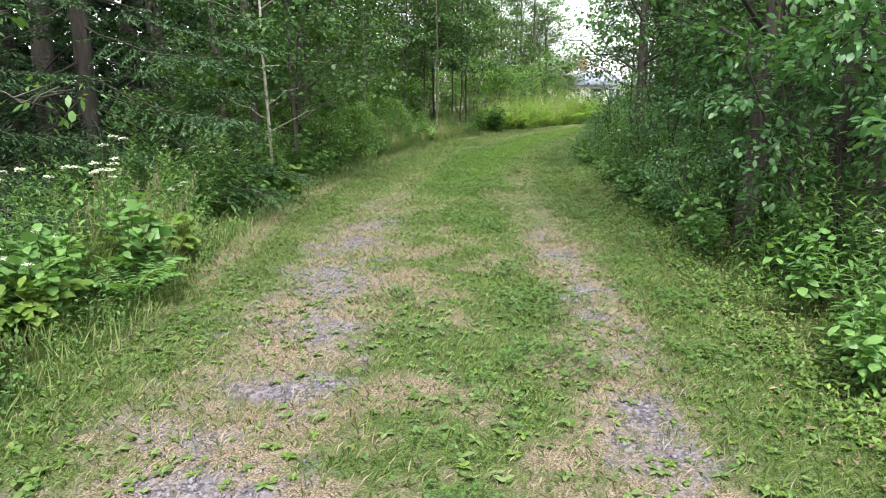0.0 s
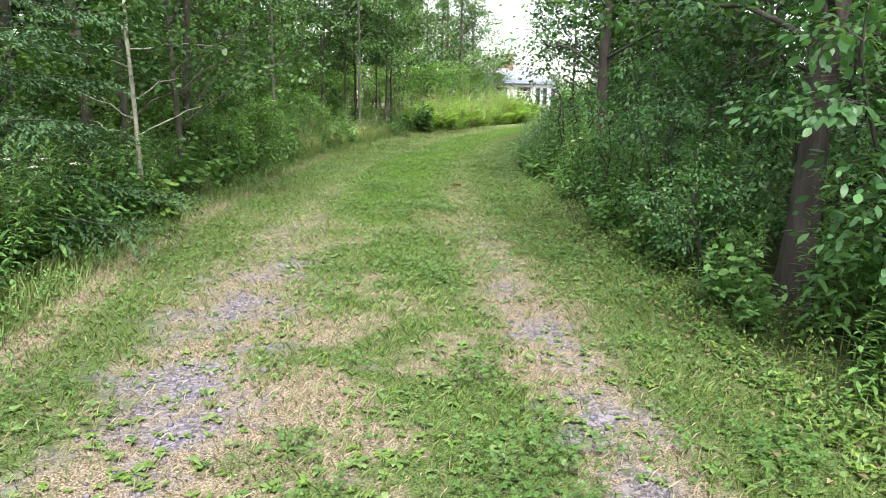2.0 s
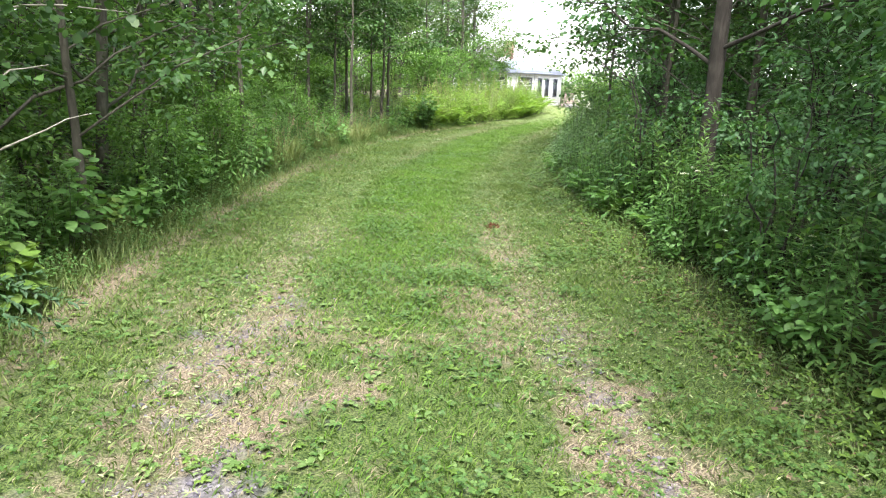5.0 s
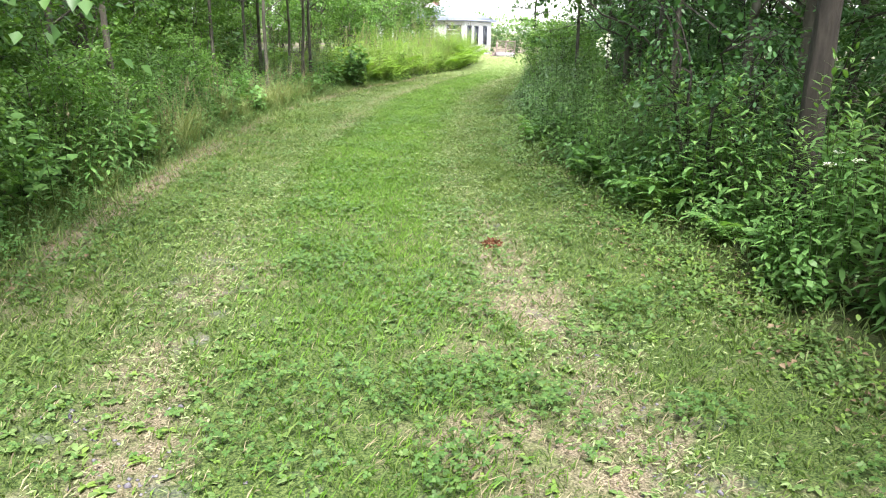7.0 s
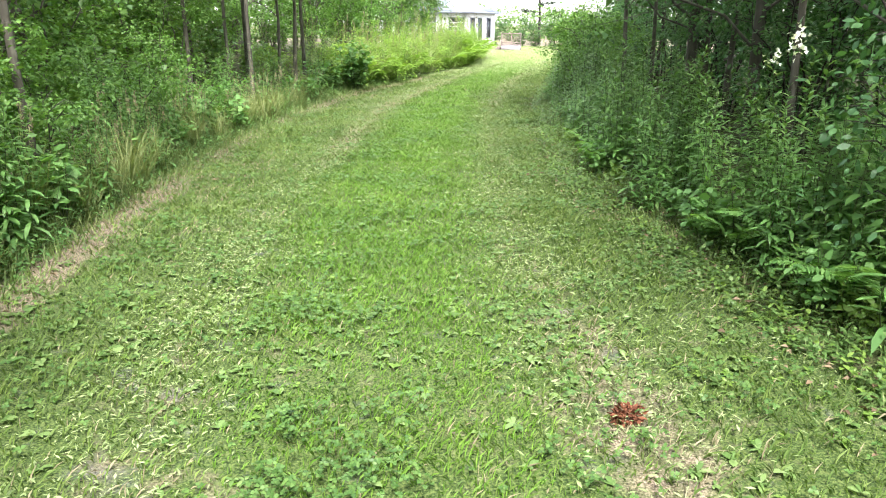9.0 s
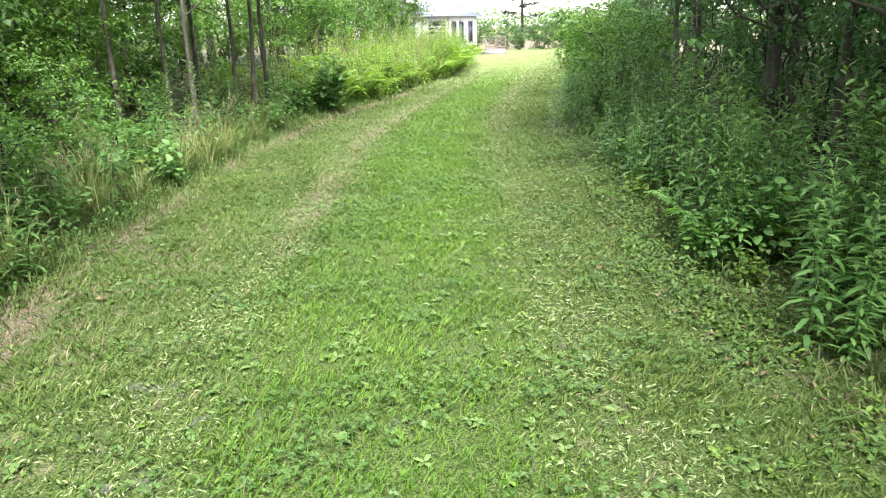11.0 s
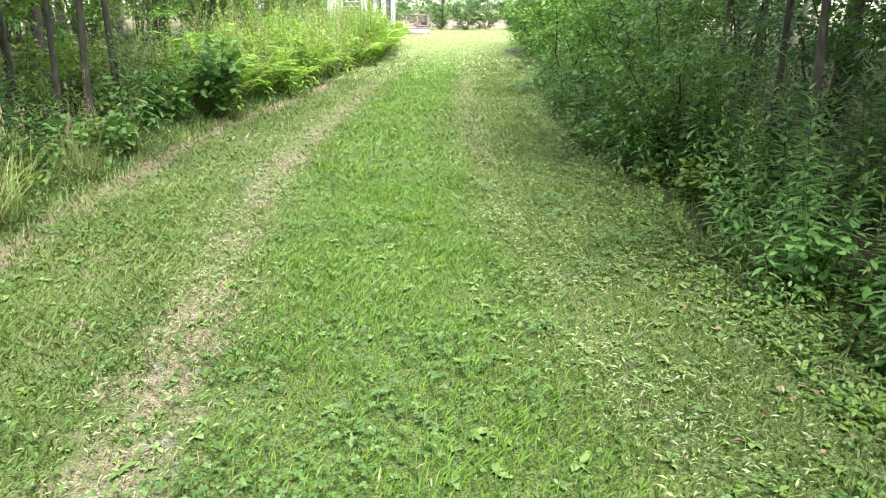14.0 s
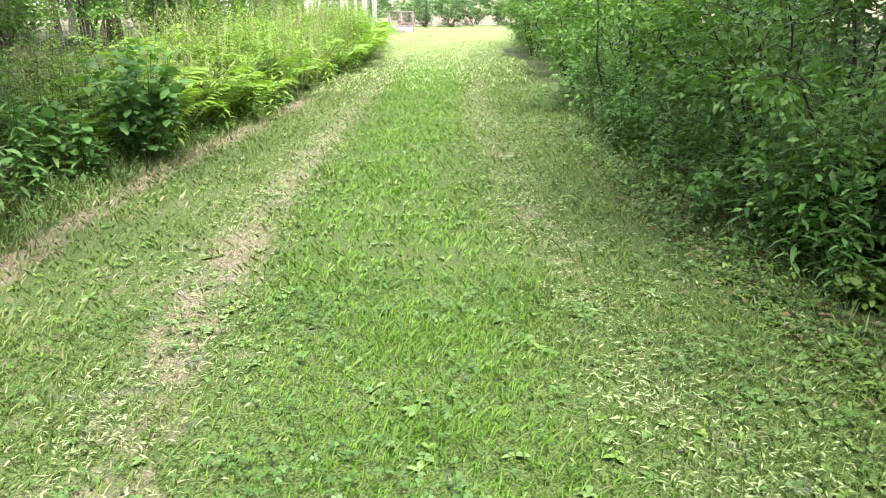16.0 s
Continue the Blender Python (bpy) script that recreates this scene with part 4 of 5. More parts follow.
def left_side():
    # weeds in front of the wood
    for i in range(110):
        y = rng.uniform(7.4, 29.5); x = float(along(EDGE_L, y)) - 0.20 - abs(rng.normal(0, 0.75))
        if 17 < y < 23 and rng.random() < 0.35:
            continue
        GOLD.place(i, x, y, rng.uniform(0, 360), rng.uniform(0.75, 1.15), rng.normal(0, 4))
    for i in range(42):
        y = rng.uniform(6.6, 12.8); x = float(along(EDGE_L, y)) - 0.35 - abs(rng.normal(0, 0.6))
        GOLD.place(i, x, y, rng.uniform(0, 360), rng.uniform(0.75, 1.1), rng.normal(0, 4))
    for i in range(70):
        y = rng.uniform(1.8, 29); x = float(along(EDGE_L, y)) - 0.15 - abs(rng.normal(0, 0.6))
        BROAD.place(i, x, y, rng.uniform(0, 360), rng.uniform(0.6, 1.1))
    for i in range(60):
        y = rng.uniform(15.5, 26.5) if i > 8 else rng.uniform(5.0, 7.0); x = float(along(EDGE_L, y)) - (0.10 if i > 8 else 0.5) - abs(rng.normal(0, 0.35))
        TUFT.place(i, x, y, rng.uniform(0, 360), rng.uniform(0.65, 1.05))
    for i in range(26):
        y = rng.uniform(3.4, 8.8); x = float(along(EDGE_L, y)) - 0.45 - abs(rng.normal(0, 0.8))
        UMBEL.place(i, x, y, rng.uniform(0, 360), rng.uniform(0.8, 1.15))
    for i in range(16):
        y = rng.uniform(3.0, 6.4)
        BROAD.place(0 if i % 3 else 2, float(along(EDGE_L, y)) - 0.25 - rng.random() * 0.7, y, rng.uniform(0, 360), rng.uniform(0.8, 1.15))
    for i in range(9):
        y = rng.uniform(4.6, 6.6)
        TUFT.place(i, float(along(EDGE_L, y)) - 0.25 - rng.random() * 0.5, y, rng.uniform(0, 360), rng.uniform(0.7, 0.95))
    for i in range(38):
        y = rng.uniform(13, 20.5); x = float(along(EDGE_L, y)) - 0.2 - abs(rng.normal(0, 0.5))
        GOLD.place(i, x, y, rng.uniform(0, 360), rng.uniform(0.7, 1.0), rng.normal(0, 4))
    for i in range(4):
        y = rng.uniform(3.6, 6.2); FERN.place(i, float(along(EDGE_L, y)) - 0.15 - rng.random() * 0.6, y, rng.uniform(0, 360), rng.uniform(0.6, 0.95))
    spots = []
    for i in range(140):
        y = rng.uniform(1.5, 9); spots.append((float(along(EDGE_L, y)) - 0.4 - abs(rng.normal(0, 1.1)), y, rng.uniform(0, 6.28), rng.uniform(0.6, 0.95)))
    GOLD.merged("verge_herbs", spots, "soft green herbs crowding the verge", "undergrowth")
    # shrubs and trees
    for i, (x, y, s) in enumerate(((-4.3, 13.4, 0.9), (-3.8, 15.2, 0.8), (-3.6, 17.3, 0.85), (-3.9, 19.3, 0.95), (-3.5, 21.0, 0.85), (-4.6, 16.4, 1.1), (-5.0, 18.3, 1.2), (-4.6, 21.8, 1.1), (-3.4, 23.4, 0.75), (-5.3, 11.6, 1.0), (-5.6, 14.6, 1.2), (-3.6, 25.8, 0.8), (-5.4, 24.5, 1.1), (-4.2, 27.5, 0.9),
                                   (-4.4, 30.5, 1.1), (-3.6, 33.0, 1.1), (-2.6, 35.4, 1.1), (-1.4, 38.0, 1.2), (-0.2, 40.4, 1.2), (1.0, 42.6, 1.2), (2.2, 45.0, 1.2), (-5.8, 32.0, 1.3), (-4.2, 37.0, 1.3), (-2.0, 42.0, 1.4), (0.2, 46.0, 1.4), (3.2, 47.5, 1.1), (4.0, 50.5, 1.1), (-4.8, 26.0, 1.3), (-6.0, 28.0, 1.4), (-5.2, 30.5, 1.4), (-6.5, 25.0, 1.4))):
        SHRUB_L.place(i, x, y, 70 * i, s * (0.7 if y < 24 and x > -4.2 else 1.0))
    for i, (x, y, s) in enumerate(((-3.5, 14.2, 0.7), (-3.35, 16.2, 0.65), (-3.3, 18.0, 0.6), (-3.1, 20.2, 0.6), (-2.7, 22.6, 0.5))):
        DOGWOOD.place(i, x, y, 75 * i, s, label="bright green leafy shrub at the edge of the wood")
    for i, (x, y, s, ln) in enumerate(((-3.55, 12.7, 0.8, 4), (-4.1, 12.3, 0.9, -3), (-3.9, 13.9, 0.85, 3), (-4.9, 13.2, 1.0, -5), (-4.4, 16.8, 1.0, 0), (-4.7, 20.4, 1.0, 0), (-5.8, 17.0, 1.1, 0), (-5.0, 22.8, 1.0, 2), (-6.4, 20.0, 1.2, 0), (-6.0, 24.0, 1.1, 0), (-6.6, 27, 1.2, 0), (-5.2, 29.5, 1.1, 0), (-7.2, 31.5, 1.3, 0), (-5.2, 34, 1.2, 0), (-3.6, 36.5, 1.1, 0), (-6.4, 38, 1.3, 0), (-2.4, 40.5, 1.2, 0), (0.0, 43.5, 1.0, 0), (-5, 43.5, 1.4, 0), (1.2, 47.5, 1.1, 0), (-2, 48, 1.4, 0), (3.0, 52.5, 1.1, 0))):
        TREE.place(i, x, y, 50 * i, s, ln)
    for i, (x, y, s) in enumerate(((-2.1, 24.7, 0.95), (-2.65, 26.0, 0.9), (-1.78, 27.1, 0.85), (-1.45, 26.9, 0.95), (-1.30, 28.1, 1.0), (-3.3, 25.6, 1.0), (-2.6, 29.0, 1.1), (-3.7, 28.4, 1.1), (-3.2, 17.8, 1.0))):
        POLE.place(i, x, y, 80 * i, s, 1.5 * (i % 3 - 1))
    for i, (x, y, s) in enumerate(((-4.9, 8.6, 1.0), (-5.4, 5.4, 0.9), (-6.8, 10.8, 1.1), (-7.4, 7.6, 1.0), (-6.6, 14.2, 1.1), (-8.5, 12.5, 1.2), (-8.8, 17.5, 1.2), (-7.8, 21.5, 1.1), (-9.5, 25.5, 1.2), (-8.2, 3.0, 1.1), (-5.8, 1.8, 1.0), (-10.5, 9.0, 1.3), (-9.4, 31, 1.2), (-9, 37, 1.2))):
        SPRUCE.place(0 if i in (0, 1) else 1 + i % 2, x, y, 77 * i, s)


def birch_sapling():
    """The pale sapling by the track: a slim stem with bare low twigs and roundish leaves above."""
    r = np.random.default_rng(7)
    line = np.array([(0, 0, -0.05), (0.02, 0, 0.6), (0, 0.02, 1.3), (-0.03, 0.02, 2.0), (-0.04, 0, 2.9), (0.02, 0.03, 4.0), (0.05, 0.05, 5.2)])
    wood, tips = [], []
    for h, a, reach, rise, bare in ((0.95, 0.3, 0.75, 0.45, 1), (0.9, 2.9, 0.5, 0.45, 1), (1.15, 3.4, 0.6, 0.5, 1), (1.35, 0.1, 0.5, 0.5, 1), (1.7, 2.6, 0.9, 0.25, 0), (1.9, 0.4, 1.1, 0.1, 0), (2.1, 4.6, 1.0, 0.2, 0), (2.2, 1.5, 0.9, 0.2, 0), (2.5, 3.4, 1.0, 0.3, 0), (2.7, 5.6, 1.0, 0.4, 0), (3.1, 0.8, 0.9, 0.4, 0), (3.4, 2.4, 0.9, 0.5, 0), (3.8, 4.2, 0.8, 0.5, 0), (4.3, 1.0, 0.6, 0.5, 0), (4.8, 3.0, 0.5, 0.5, 0)):
        q = np.array([np.interp(h, line[:, 2], line[:, i]) for i in range(3)])
        e = q + [math.cos(a) * reach, math.sin(a) * reach, rise * reach]
        c = curve_to(q, e, 0.03, r, 6, 0.02)
        wood.append(tube(c, np.linspace(0.010, 0.003, 6), 5))
        if not bare:
            for g in np.linspace(0.35, 1.0, 7):
                m = np.array([np.interp(g, np.linspace(0, 1, 6), c[:, i]) for i in range(3)])
                tips.append(m + r.normal(0, 0.12, 3)); tips.append(m + r.normal(0, 0.18, 3))
    ob = thing("birch_sapling", [("trunk", *tube(line, (0.034, 0.028, 0.025, 0.022, 0.018, 0.012, 0.006), 9), M_BARK_L)] + [("limb", *w, M_BARK_L) for w in wood] + [("crown", *clusters(np.array(tips), r, 2200, 0.12, 0.075, 0.85, 0.2, True), M_LEAF)],
               "pale slim birch sapling with round leaves and bare twigs", "tree")
    ob.matrix_basis = put(None, -3.4, 10.75, 20, 1.0, -3)


def right_side():
    for i in range(170):
        y = rng.uniform(2.2, 30); x = float(along(EDGE_R, y)) + 0.22 + abs(rng.normal(0, 0.42))
        GOLD.place(i, x, y, rng.uniform(0, 360), rng.uniform(0.5, 0.85) + 0.25 * min(1, (x - float(along(EDGE_R, y))) / 0.6), rng.normal(0, 5))
    for i in range(60):
        y = rng.uniform(2.2, 32); x = float(along(EDGE_R, y)) + 0.10 + abs(rng.normal(0, 0.4))
        BROAD.place(i + 1, x, y, rng.uniform(0, 360), rng.uniform(0.4, 0.8))
    spots = []
    for i in range(150):
        y = rng.uniform(2, 28); spots.append((float(along(EDGE_R, y)) + 0.5 + abs(rng.normal(0, 0.6)), y, rng.uniform(0, 6.28), rng.uniform(0.8, 1.2)))
    GOLD.merged("roadside_herbs", spots, "tall green stems crowding the shaded verge", "undergrowth")
    for i in range(11):
        y = rng.uniform(12.8, 19); FERN.place(i, float(along(EDGE_R, y)) + 0.3 + rng.random() * 0.45, y, rng.uniform(0, 360), rng.uniform(0.65, 0.9))
    for i, (x, y) in enumerate(((2.0, 11.6), (2.2, 12.0), (1.85, 12.3), (2.4, 11.2), (2.3, 4.6), (2.6, 5.2))):
        UMBEL.place(i, x, y, 90 * i, 0.8)
    spots = [(2.9, 4.2, 0.75), (3.0, 6.0, 0.72), (2.45, 8.1, 0.66), (2.35, 9.6, 0.7), (3.2, 8.7, 1.0), (2.6, 10.9, 0.75), (3.4, 11.5, 1.0), (2.8, 12.5, 0.75), (3.4, 13.6, 0.9), (3.1, 15.2, 0.75), (3.5, 16.8, 0.85), (3.5, 18.4, 0.8), (4.1, 19.7, 0.95), (4.3, 21.4, 0.8), (5.0, 23.2, 0.85), (5.7, 25.2, 0.9), (6.2, 27.3, 0.9), (6.7, 29.3, 0.85), (7.3, 31.5, 0.9), (8.3, 34.0, 1.0), (9.3, 37.0, 1.0), (10.4, 40.2, 1.0), (4.6, 15.8, 1.1), (5.0, 18.8, 1.1), (5.6, 21.6, 1.1), (6.8, 24.4, 1.2), (4.2, 7.2, 1.1), (4.5, 10.2, 1.1), (3.9, 4.9, 1.0)]
    for i, (x, y, s) in enumerate(spots):
        SHRUB_R.place(i, x + 0.55, y, 61 * i, s)
    # shrubs standing before the old trunks
    for i, (x, y, s) in enumerate(((2.55, 6.1, 0.95), (2.1, 8.2, 0.5), (2.2, 9.4, 0.62), (2.15, 11.2, 0.6), (3.1, 5.2, 1.05))):
        SHRUB_R.place(i + 2, x, y, 83 * i + 20, s)
    # low shrubs that close the verge farther on
    for i in range(13):
        y = 24.5 + 1.75 * i
        DOGWOOD.place(i, float(along(EDGE_R, y)) + 0.7 + 0.3 * (i % 3), y, 97 * i, 0.75 + 0.1 * (i % 4))
    for i, (x, y) in enumerate(((3.9, 22.9), (5.2, 24.8), (4.4, 20.6), (6.6, 27.6), (3.4, 17.6), (5.6, 22.0))):
        POLE.place(i, x, y, 65 * i, 0.9 + 0.05 * (i % 3), 2 * (i % 3 - 1))
    for i, (x, y, s) in enumerate(((3.4, 5.6, 1.1), (3.1, 9.9, 1.0), (3.9, 8.0, 1.1), (3.1, 16.4, 1.0), (3.2, 19.0, 1.0), (3.7, 21.8, 1.05), (2.7, 11.6, 0.85), (4.3, 12.6, 1.1), (4.0, 16.0, 1.0), (5.2, 14.4, 1.2), (5.0, 17.4, 1.1), (5.4, 19.8, 1.2), (4.6, 21.6, 0.9), (6.4, 22.4, 1.2), (7.2, 26.0, 1.2), (8.4, 29.0, 1.2), (9.6, 32.6, 1.2), (11.0, 36.0, 1.2), (12.2, 39.6, 1.2), (6.4, 16.6, 1.2), (7.6, 20.0, 1.3), (9.4, 24.4, 1.3), (6.0, 9.0, 1.2), (6.6, 12.4, 1.2), (8.6, 15.4, 1.3), (5.6, 5.6, 1.1), (7.4, 3.2, 1.2), (12.0, 29.5, 1.3), (9.9, 37.0, 1.1), (10.4, 39.4, 1.0), (11.0, 42.0, 1.05), (11.9, 45.0, 1.1))):
        TREE.place(i + 1, max(x, float(along(EDGE_R, y)) + 2.1), y, 47 * i, s)


def old_trees():
    """Thick old trunks standing inside the thicket."""
    for seed, x, y, girth, tall in ((200, 2.45, 7.4, 0.11, 8.0), (201, 3.3, 7.6, 0.12, 8.5), (202, 2.4, 13.4, 0.097, 8.5)):
        ob = thing("old_maple", tree(seed, tall, girth, 1.6, 2.4, 0.08, 6800, M_LEAF_R, M_BARK_D, 0.55, 20, 0.15, True, 0.24), "thick dark-barked tree inside the roadside thicket", "tree", "old trees in the thicket")
        ob.matrix_basis = put(None, x, y, seed * 31, 1.0, 1)


def flowering_shrub():
    """An elder leaning over the verge with loose white blossom."""
    r = np.random.default_rng(77)
    parts = shrub(77, 1.9, 0.8, 0.06, 1700, M_LEAF_R, M_BARK_D, 0.5, 0.15, True)
    for x, y, z in ((-1.03, -0.1, 1.38), (-0.92, 0.06, 1.42), (-0.75, 0.5, 1.3)):
        n = 24
        q = np.array([x, y, z]) + r.normal(0, 0.02, (n, 3)) * [1, 1, 1.3]
        parts.append(("blossom", *kites(q, unit(r.normal(0, 1, (n, 3))), unit(r.normal(0, 0.5, (n, 3)) + [0, 0, 1]), np.full(n, 0.024), np.full(n, 0.02)), M_PETAL, "loose white blossom"))
    ob = thing("elder_shrub", parts, "elder shrub with loose white blossom over the verge", "shrub")
    ob.matrix_basis = put(None, 2.3, 14.5)


def maple_sapling():
    """A small sapling whose pale leaves reach over the verge."""
    ob = thing("maple_sapling", tree(310, 2.4, 0.010, 1.5, 0.6, 0.062, 230, M_TIP, M_BARK, 0.5, 8, 0.1, True, 0.1), "small sapling with pale green leaves and bare twigs", "tree")
    ob.matrix_basis = put(None, -2.6, 3.3, 40)


def pine():
    """A thin pine behind the hedge, its boughs in separate flat tiers."""
    r = np.random.default_rng(31)
    line = np.stack([np.cumsum(r.normal(0, 0.02, 8)), np.cumsum(r.normal(0, 0.02, 8)), np.linspace(-0.1, 9, 8)], 1)
    parts = [("trunk", *tube(line, np.linspace(0.13, 0.03, 8), 8), M_BARK_D)]
    for j in range(20):
        z = 2.3 + 6.4 * (j / 20) + r.normal(0, 0.06)
        q = np.array([np.interp(z, line[:, 2], line[:, i]) for i in range(3)])
        a, reach = j * 2.2 + r.uniform(-0.3, 0.3), 2.0 * (1.1 - 0.8 * j / 20) * r.uniform(0.7, 1.1)
        e = q + [math.cos(a) * reach, math.sin(a) * reach, 0.12 * reach]
        parts.append(("limb", *tube(curve_to(q, e, 0.05, r, 4, 0.02), (0.03, 0.02, 0.014, 0.008), 4), M_BARK_D))
        n = 200
        f = r.uniform(0.3, 1.05, n)[:, None]
        p = q * (1 - f) + e * f + r.normal(0, 1, (n, 3)) * [0.17, 0.17, 0.06]
        d = unit(r.normal(0, 1, (n, 3)) * [1, 1, 0.3] + [0, 0, 0.3])
        # boughs reuse the needle tone darkened for the deep wood's shade
        parts.append(("bough", *kites(p, d, unit(r.normal(0, 0.5, (n, 3)) + [0, 0, 1]), r.uniform(0.12, 0.24, n), np.full(n, 0.07)), M_NEEDLE_SHADE))
    ob = thing("pine_tree", parts, "thin dark pine with separate flat boughs behind hedge", "tree")
    ob.matrix_basis = put(None, 16.8, 74)


def bank_and_far():
    spots = []
    for i in range(430):
        y = rng.uniform(28.3, 49); x = float(along(EDGE_L, y)) - 0.15 - abs(rng.normal(0, 1.3))
        spots.append((x, y, rng.uniform(0, 6.28), rng.uniform(0.75, 1.2) * (1.38 if y > 39 else 1.0)))
    for i, (x, y, t, s) in enumerate(spots[:120]):
        LIME.place(i, x, y, math.degrees(t), s)
    LIME.merged("bank_undergrowth", spots[120:], "bright yellow-green ferns and weeds covering the bank", "undergrowth")
    spots = []
    for i in range(120):
        side = i % 2
        y = rng.uniform(1.5, 34)
        x = float(along(EDGE_R, y)) + 0.9 + abs(rng.normal(0, 1.2)) if side else float(along(EDGE_L, min(y, 28))) - 0.9 - abs(rng.normal(0, 1.5))
        spots.append((x, y, rng.uniform(0, 6.28), rng.uniform(0.6, 1.05)))
    for i in range(60):
        spots.append((rng.uniform(-8, -3.2), rng.uniform(21, 36), rng.uniform(0, 6.28), rng.uniform(1.1, 1.6)))
    BROAD.merged("wood_undergrowth", spots, "dark leafy undergrowth below the trees", "undergrowth")
    dark = thing("dark_bush", broadleaf(300, 0.95, M_HERB, 0.10, 26), "rounded dark green bush at the edge of the bank", "bush")
    dark.matrix_basis = put(None, -0.2, 28.6, 0, 1.15)
    for i, (x, y, s) in enumerate(((13.2, 67, 0.75), (14.8, 68, 0.9), (16.4, 67.5, 1.0), (18.2, 68.5, 1.0), (20.0, 67.5, 0.9), (22.0, 68, 1.0), (24.5, 67, 1.1), (27, 66, 1.1), (30, 65, 1.2), (12.4, 72, 1.0), (33, 62, 1.2))):
        HEDGE.place(i, x, y, 40 * i, s * 0.85)
    for i, (x, y, s) in enumerate(((5, 88, 1.0), (-2, 84, 1.2), (-6, 78, 1.2), (-1, 70, 1.1), (1.5, 60, 0.9), (2.0, 48, 0.95), (3.0, 51.5, 0.95), (-1, 55, 1.0), (-6, 54, 1.2), (-5, 64, 1.2), (24, 46, 1.0), (19, 43, 1.0), (30, 52, 1.1), (38, 60, 1.1), (-4.0, 40, 0.9), (-1.5, 44, 0.95), (0.8, 48.5, 0.9), (-4.5, 48, 1.1), (2.6, 53.5, 0.8), (-7, 42, 1.1), (-6.5, 35, 1.0), (14.5, 41.5, 0.9))):
        FARTREE.place(i, x, y, 55 * i, s)
    pine()
    # behind the walker
    for i, (x, y) in enumerate(((-4, -3), (-7, -6), (4.5, -2), (7, -5), (0, -16))):
        TREE.place(i, x, y, 60 * i, 1.2)
    # depth of the wood on both sides
    r = np.random.default_rng(21)
    n = 26000
    x, y = r.uniform(-40, 75, n), r.uniform(96, 110, n)
    z = r.random(n) ** 1.3 * (3.2 + 1.8 * wave(x, y, 7, 1)) - 0.1
    L = r.uniform(0.25, 0.5, n)
    stuff("far_woods", kites(np.stack([x, y, z], 1), unit(r.normal(0, 1, (n, 3)) * [1, 1, 0.5]), unit(r.normal(0, 0.6, (n, 3)) + [0, -0.4, 1]), L, L * 0.7), M_LEAF_FAR, "hazy green treeline far beyond the house", "woods")
    # unseen closed leaf roof, added above the view to shade the wood on both sides
    for name, n, y1, left in (("wood_canopy", 9000, 43, True), ("thicket_canopy", 8000, 46, False)):
        y = r.uniform(-14, y1, n)
        u = r.uniform(0, 14, n)
        x = along(EDGE_L, np.minimum(y, 24)) - 4.2 - u if left else along(EDGE_R, y) + 2.8 + u
        z = r.uniform(6.6, 10.5, n)
        k = wave(x, y, 2.2, 5) > -0.55
        x, y, z = x[k], y[k], z[k]
        L = r.uniform(0.35, 0.75, len(x))
        stuff(name, kites(np.stack([x, y, z], 1), unit(r.normal(0, 1, (len(x), 3)) * [1, 1, 0.4]), unit(r.normal(0, 0.4, (len(x), 3)) + [0, 0, 1]), L, L * 0.75), M_LEAF, "unseen high leaf roof added to shade the wood", "woods")
    # filler foliage; on the left its near-black colour paints the wood's shade
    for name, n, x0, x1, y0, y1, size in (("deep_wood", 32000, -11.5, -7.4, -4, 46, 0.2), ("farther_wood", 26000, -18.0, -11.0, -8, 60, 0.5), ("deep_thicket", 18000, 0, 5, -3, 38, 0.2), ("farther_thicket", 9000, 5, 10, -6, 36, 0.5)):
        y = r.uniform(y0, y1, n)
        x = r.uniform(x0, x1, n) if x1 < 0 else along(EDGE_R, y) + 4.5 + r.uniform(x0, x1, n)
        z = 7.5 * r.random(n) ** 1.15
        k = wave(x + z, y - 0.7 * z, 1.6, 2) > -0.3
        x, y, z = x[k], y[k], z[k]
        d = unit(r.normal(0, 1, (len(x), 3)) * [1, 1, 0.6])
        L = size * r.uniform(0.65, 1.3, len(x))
        stuff(name, kites(np.stack([x, y, z + 0.05], 1), d, unit(r.normal(0, 0.8, (len(x), 3)) + [0, 0, 1]), L, L * 0.6), M_NEEDLE_SHADE if x1 < 0 else M_LEAF, "crowded filler foliage that darkens the depth of the wood", "woods")


def brown_clump():
    """A small shaggy red-brown clump of dead matter lying on the track."""
    r = np.random.default_rng(9)
    n = 260
    q = unit(r.normal(0, 1, (n, 3))) * r.uniform(0.4, 1.0, (n, 1)) * [0.06, 0.05, 0.035]
    d = unit(q + r.normal(0, 0.02, (n, 3)))
    L = r.uniform(0.015, 0.035, n)
    v, t = kites(q + [0, 0, 0.035], d, unit(r.normal(0, 1, (n, 3))), L, L * 0.5, 0.3)
    ob = tagged(new("dead_leaf_clump", mesh_of("dead_leaf_clump", v, t, [M_CLUMP])), "small shaggy red-brown clump of dead leaves on grass", "debris")
    ob.matrix_basis = pose(0.32, 13.75, float(height(0.32, 13.75)))


# ---- the house beyond the lawn ----
def box(x0, x1, y0, y1, z0, z1):
    v = np.array([(x, y, z) for z in (z0, z1) for y in (y0, y1) for x in (x0, x1)], float)
    q = [(0, 2, 3, 1), (4, 5, 7, 6), (0, 1, 5, 4), (2, 6, 7, 3), (0, 4, 6, 2), (1, 3, 7, 5)]
    return v, np.array([t for a, b, c, d in q for t in ((a, b, c), (a, c, d))])


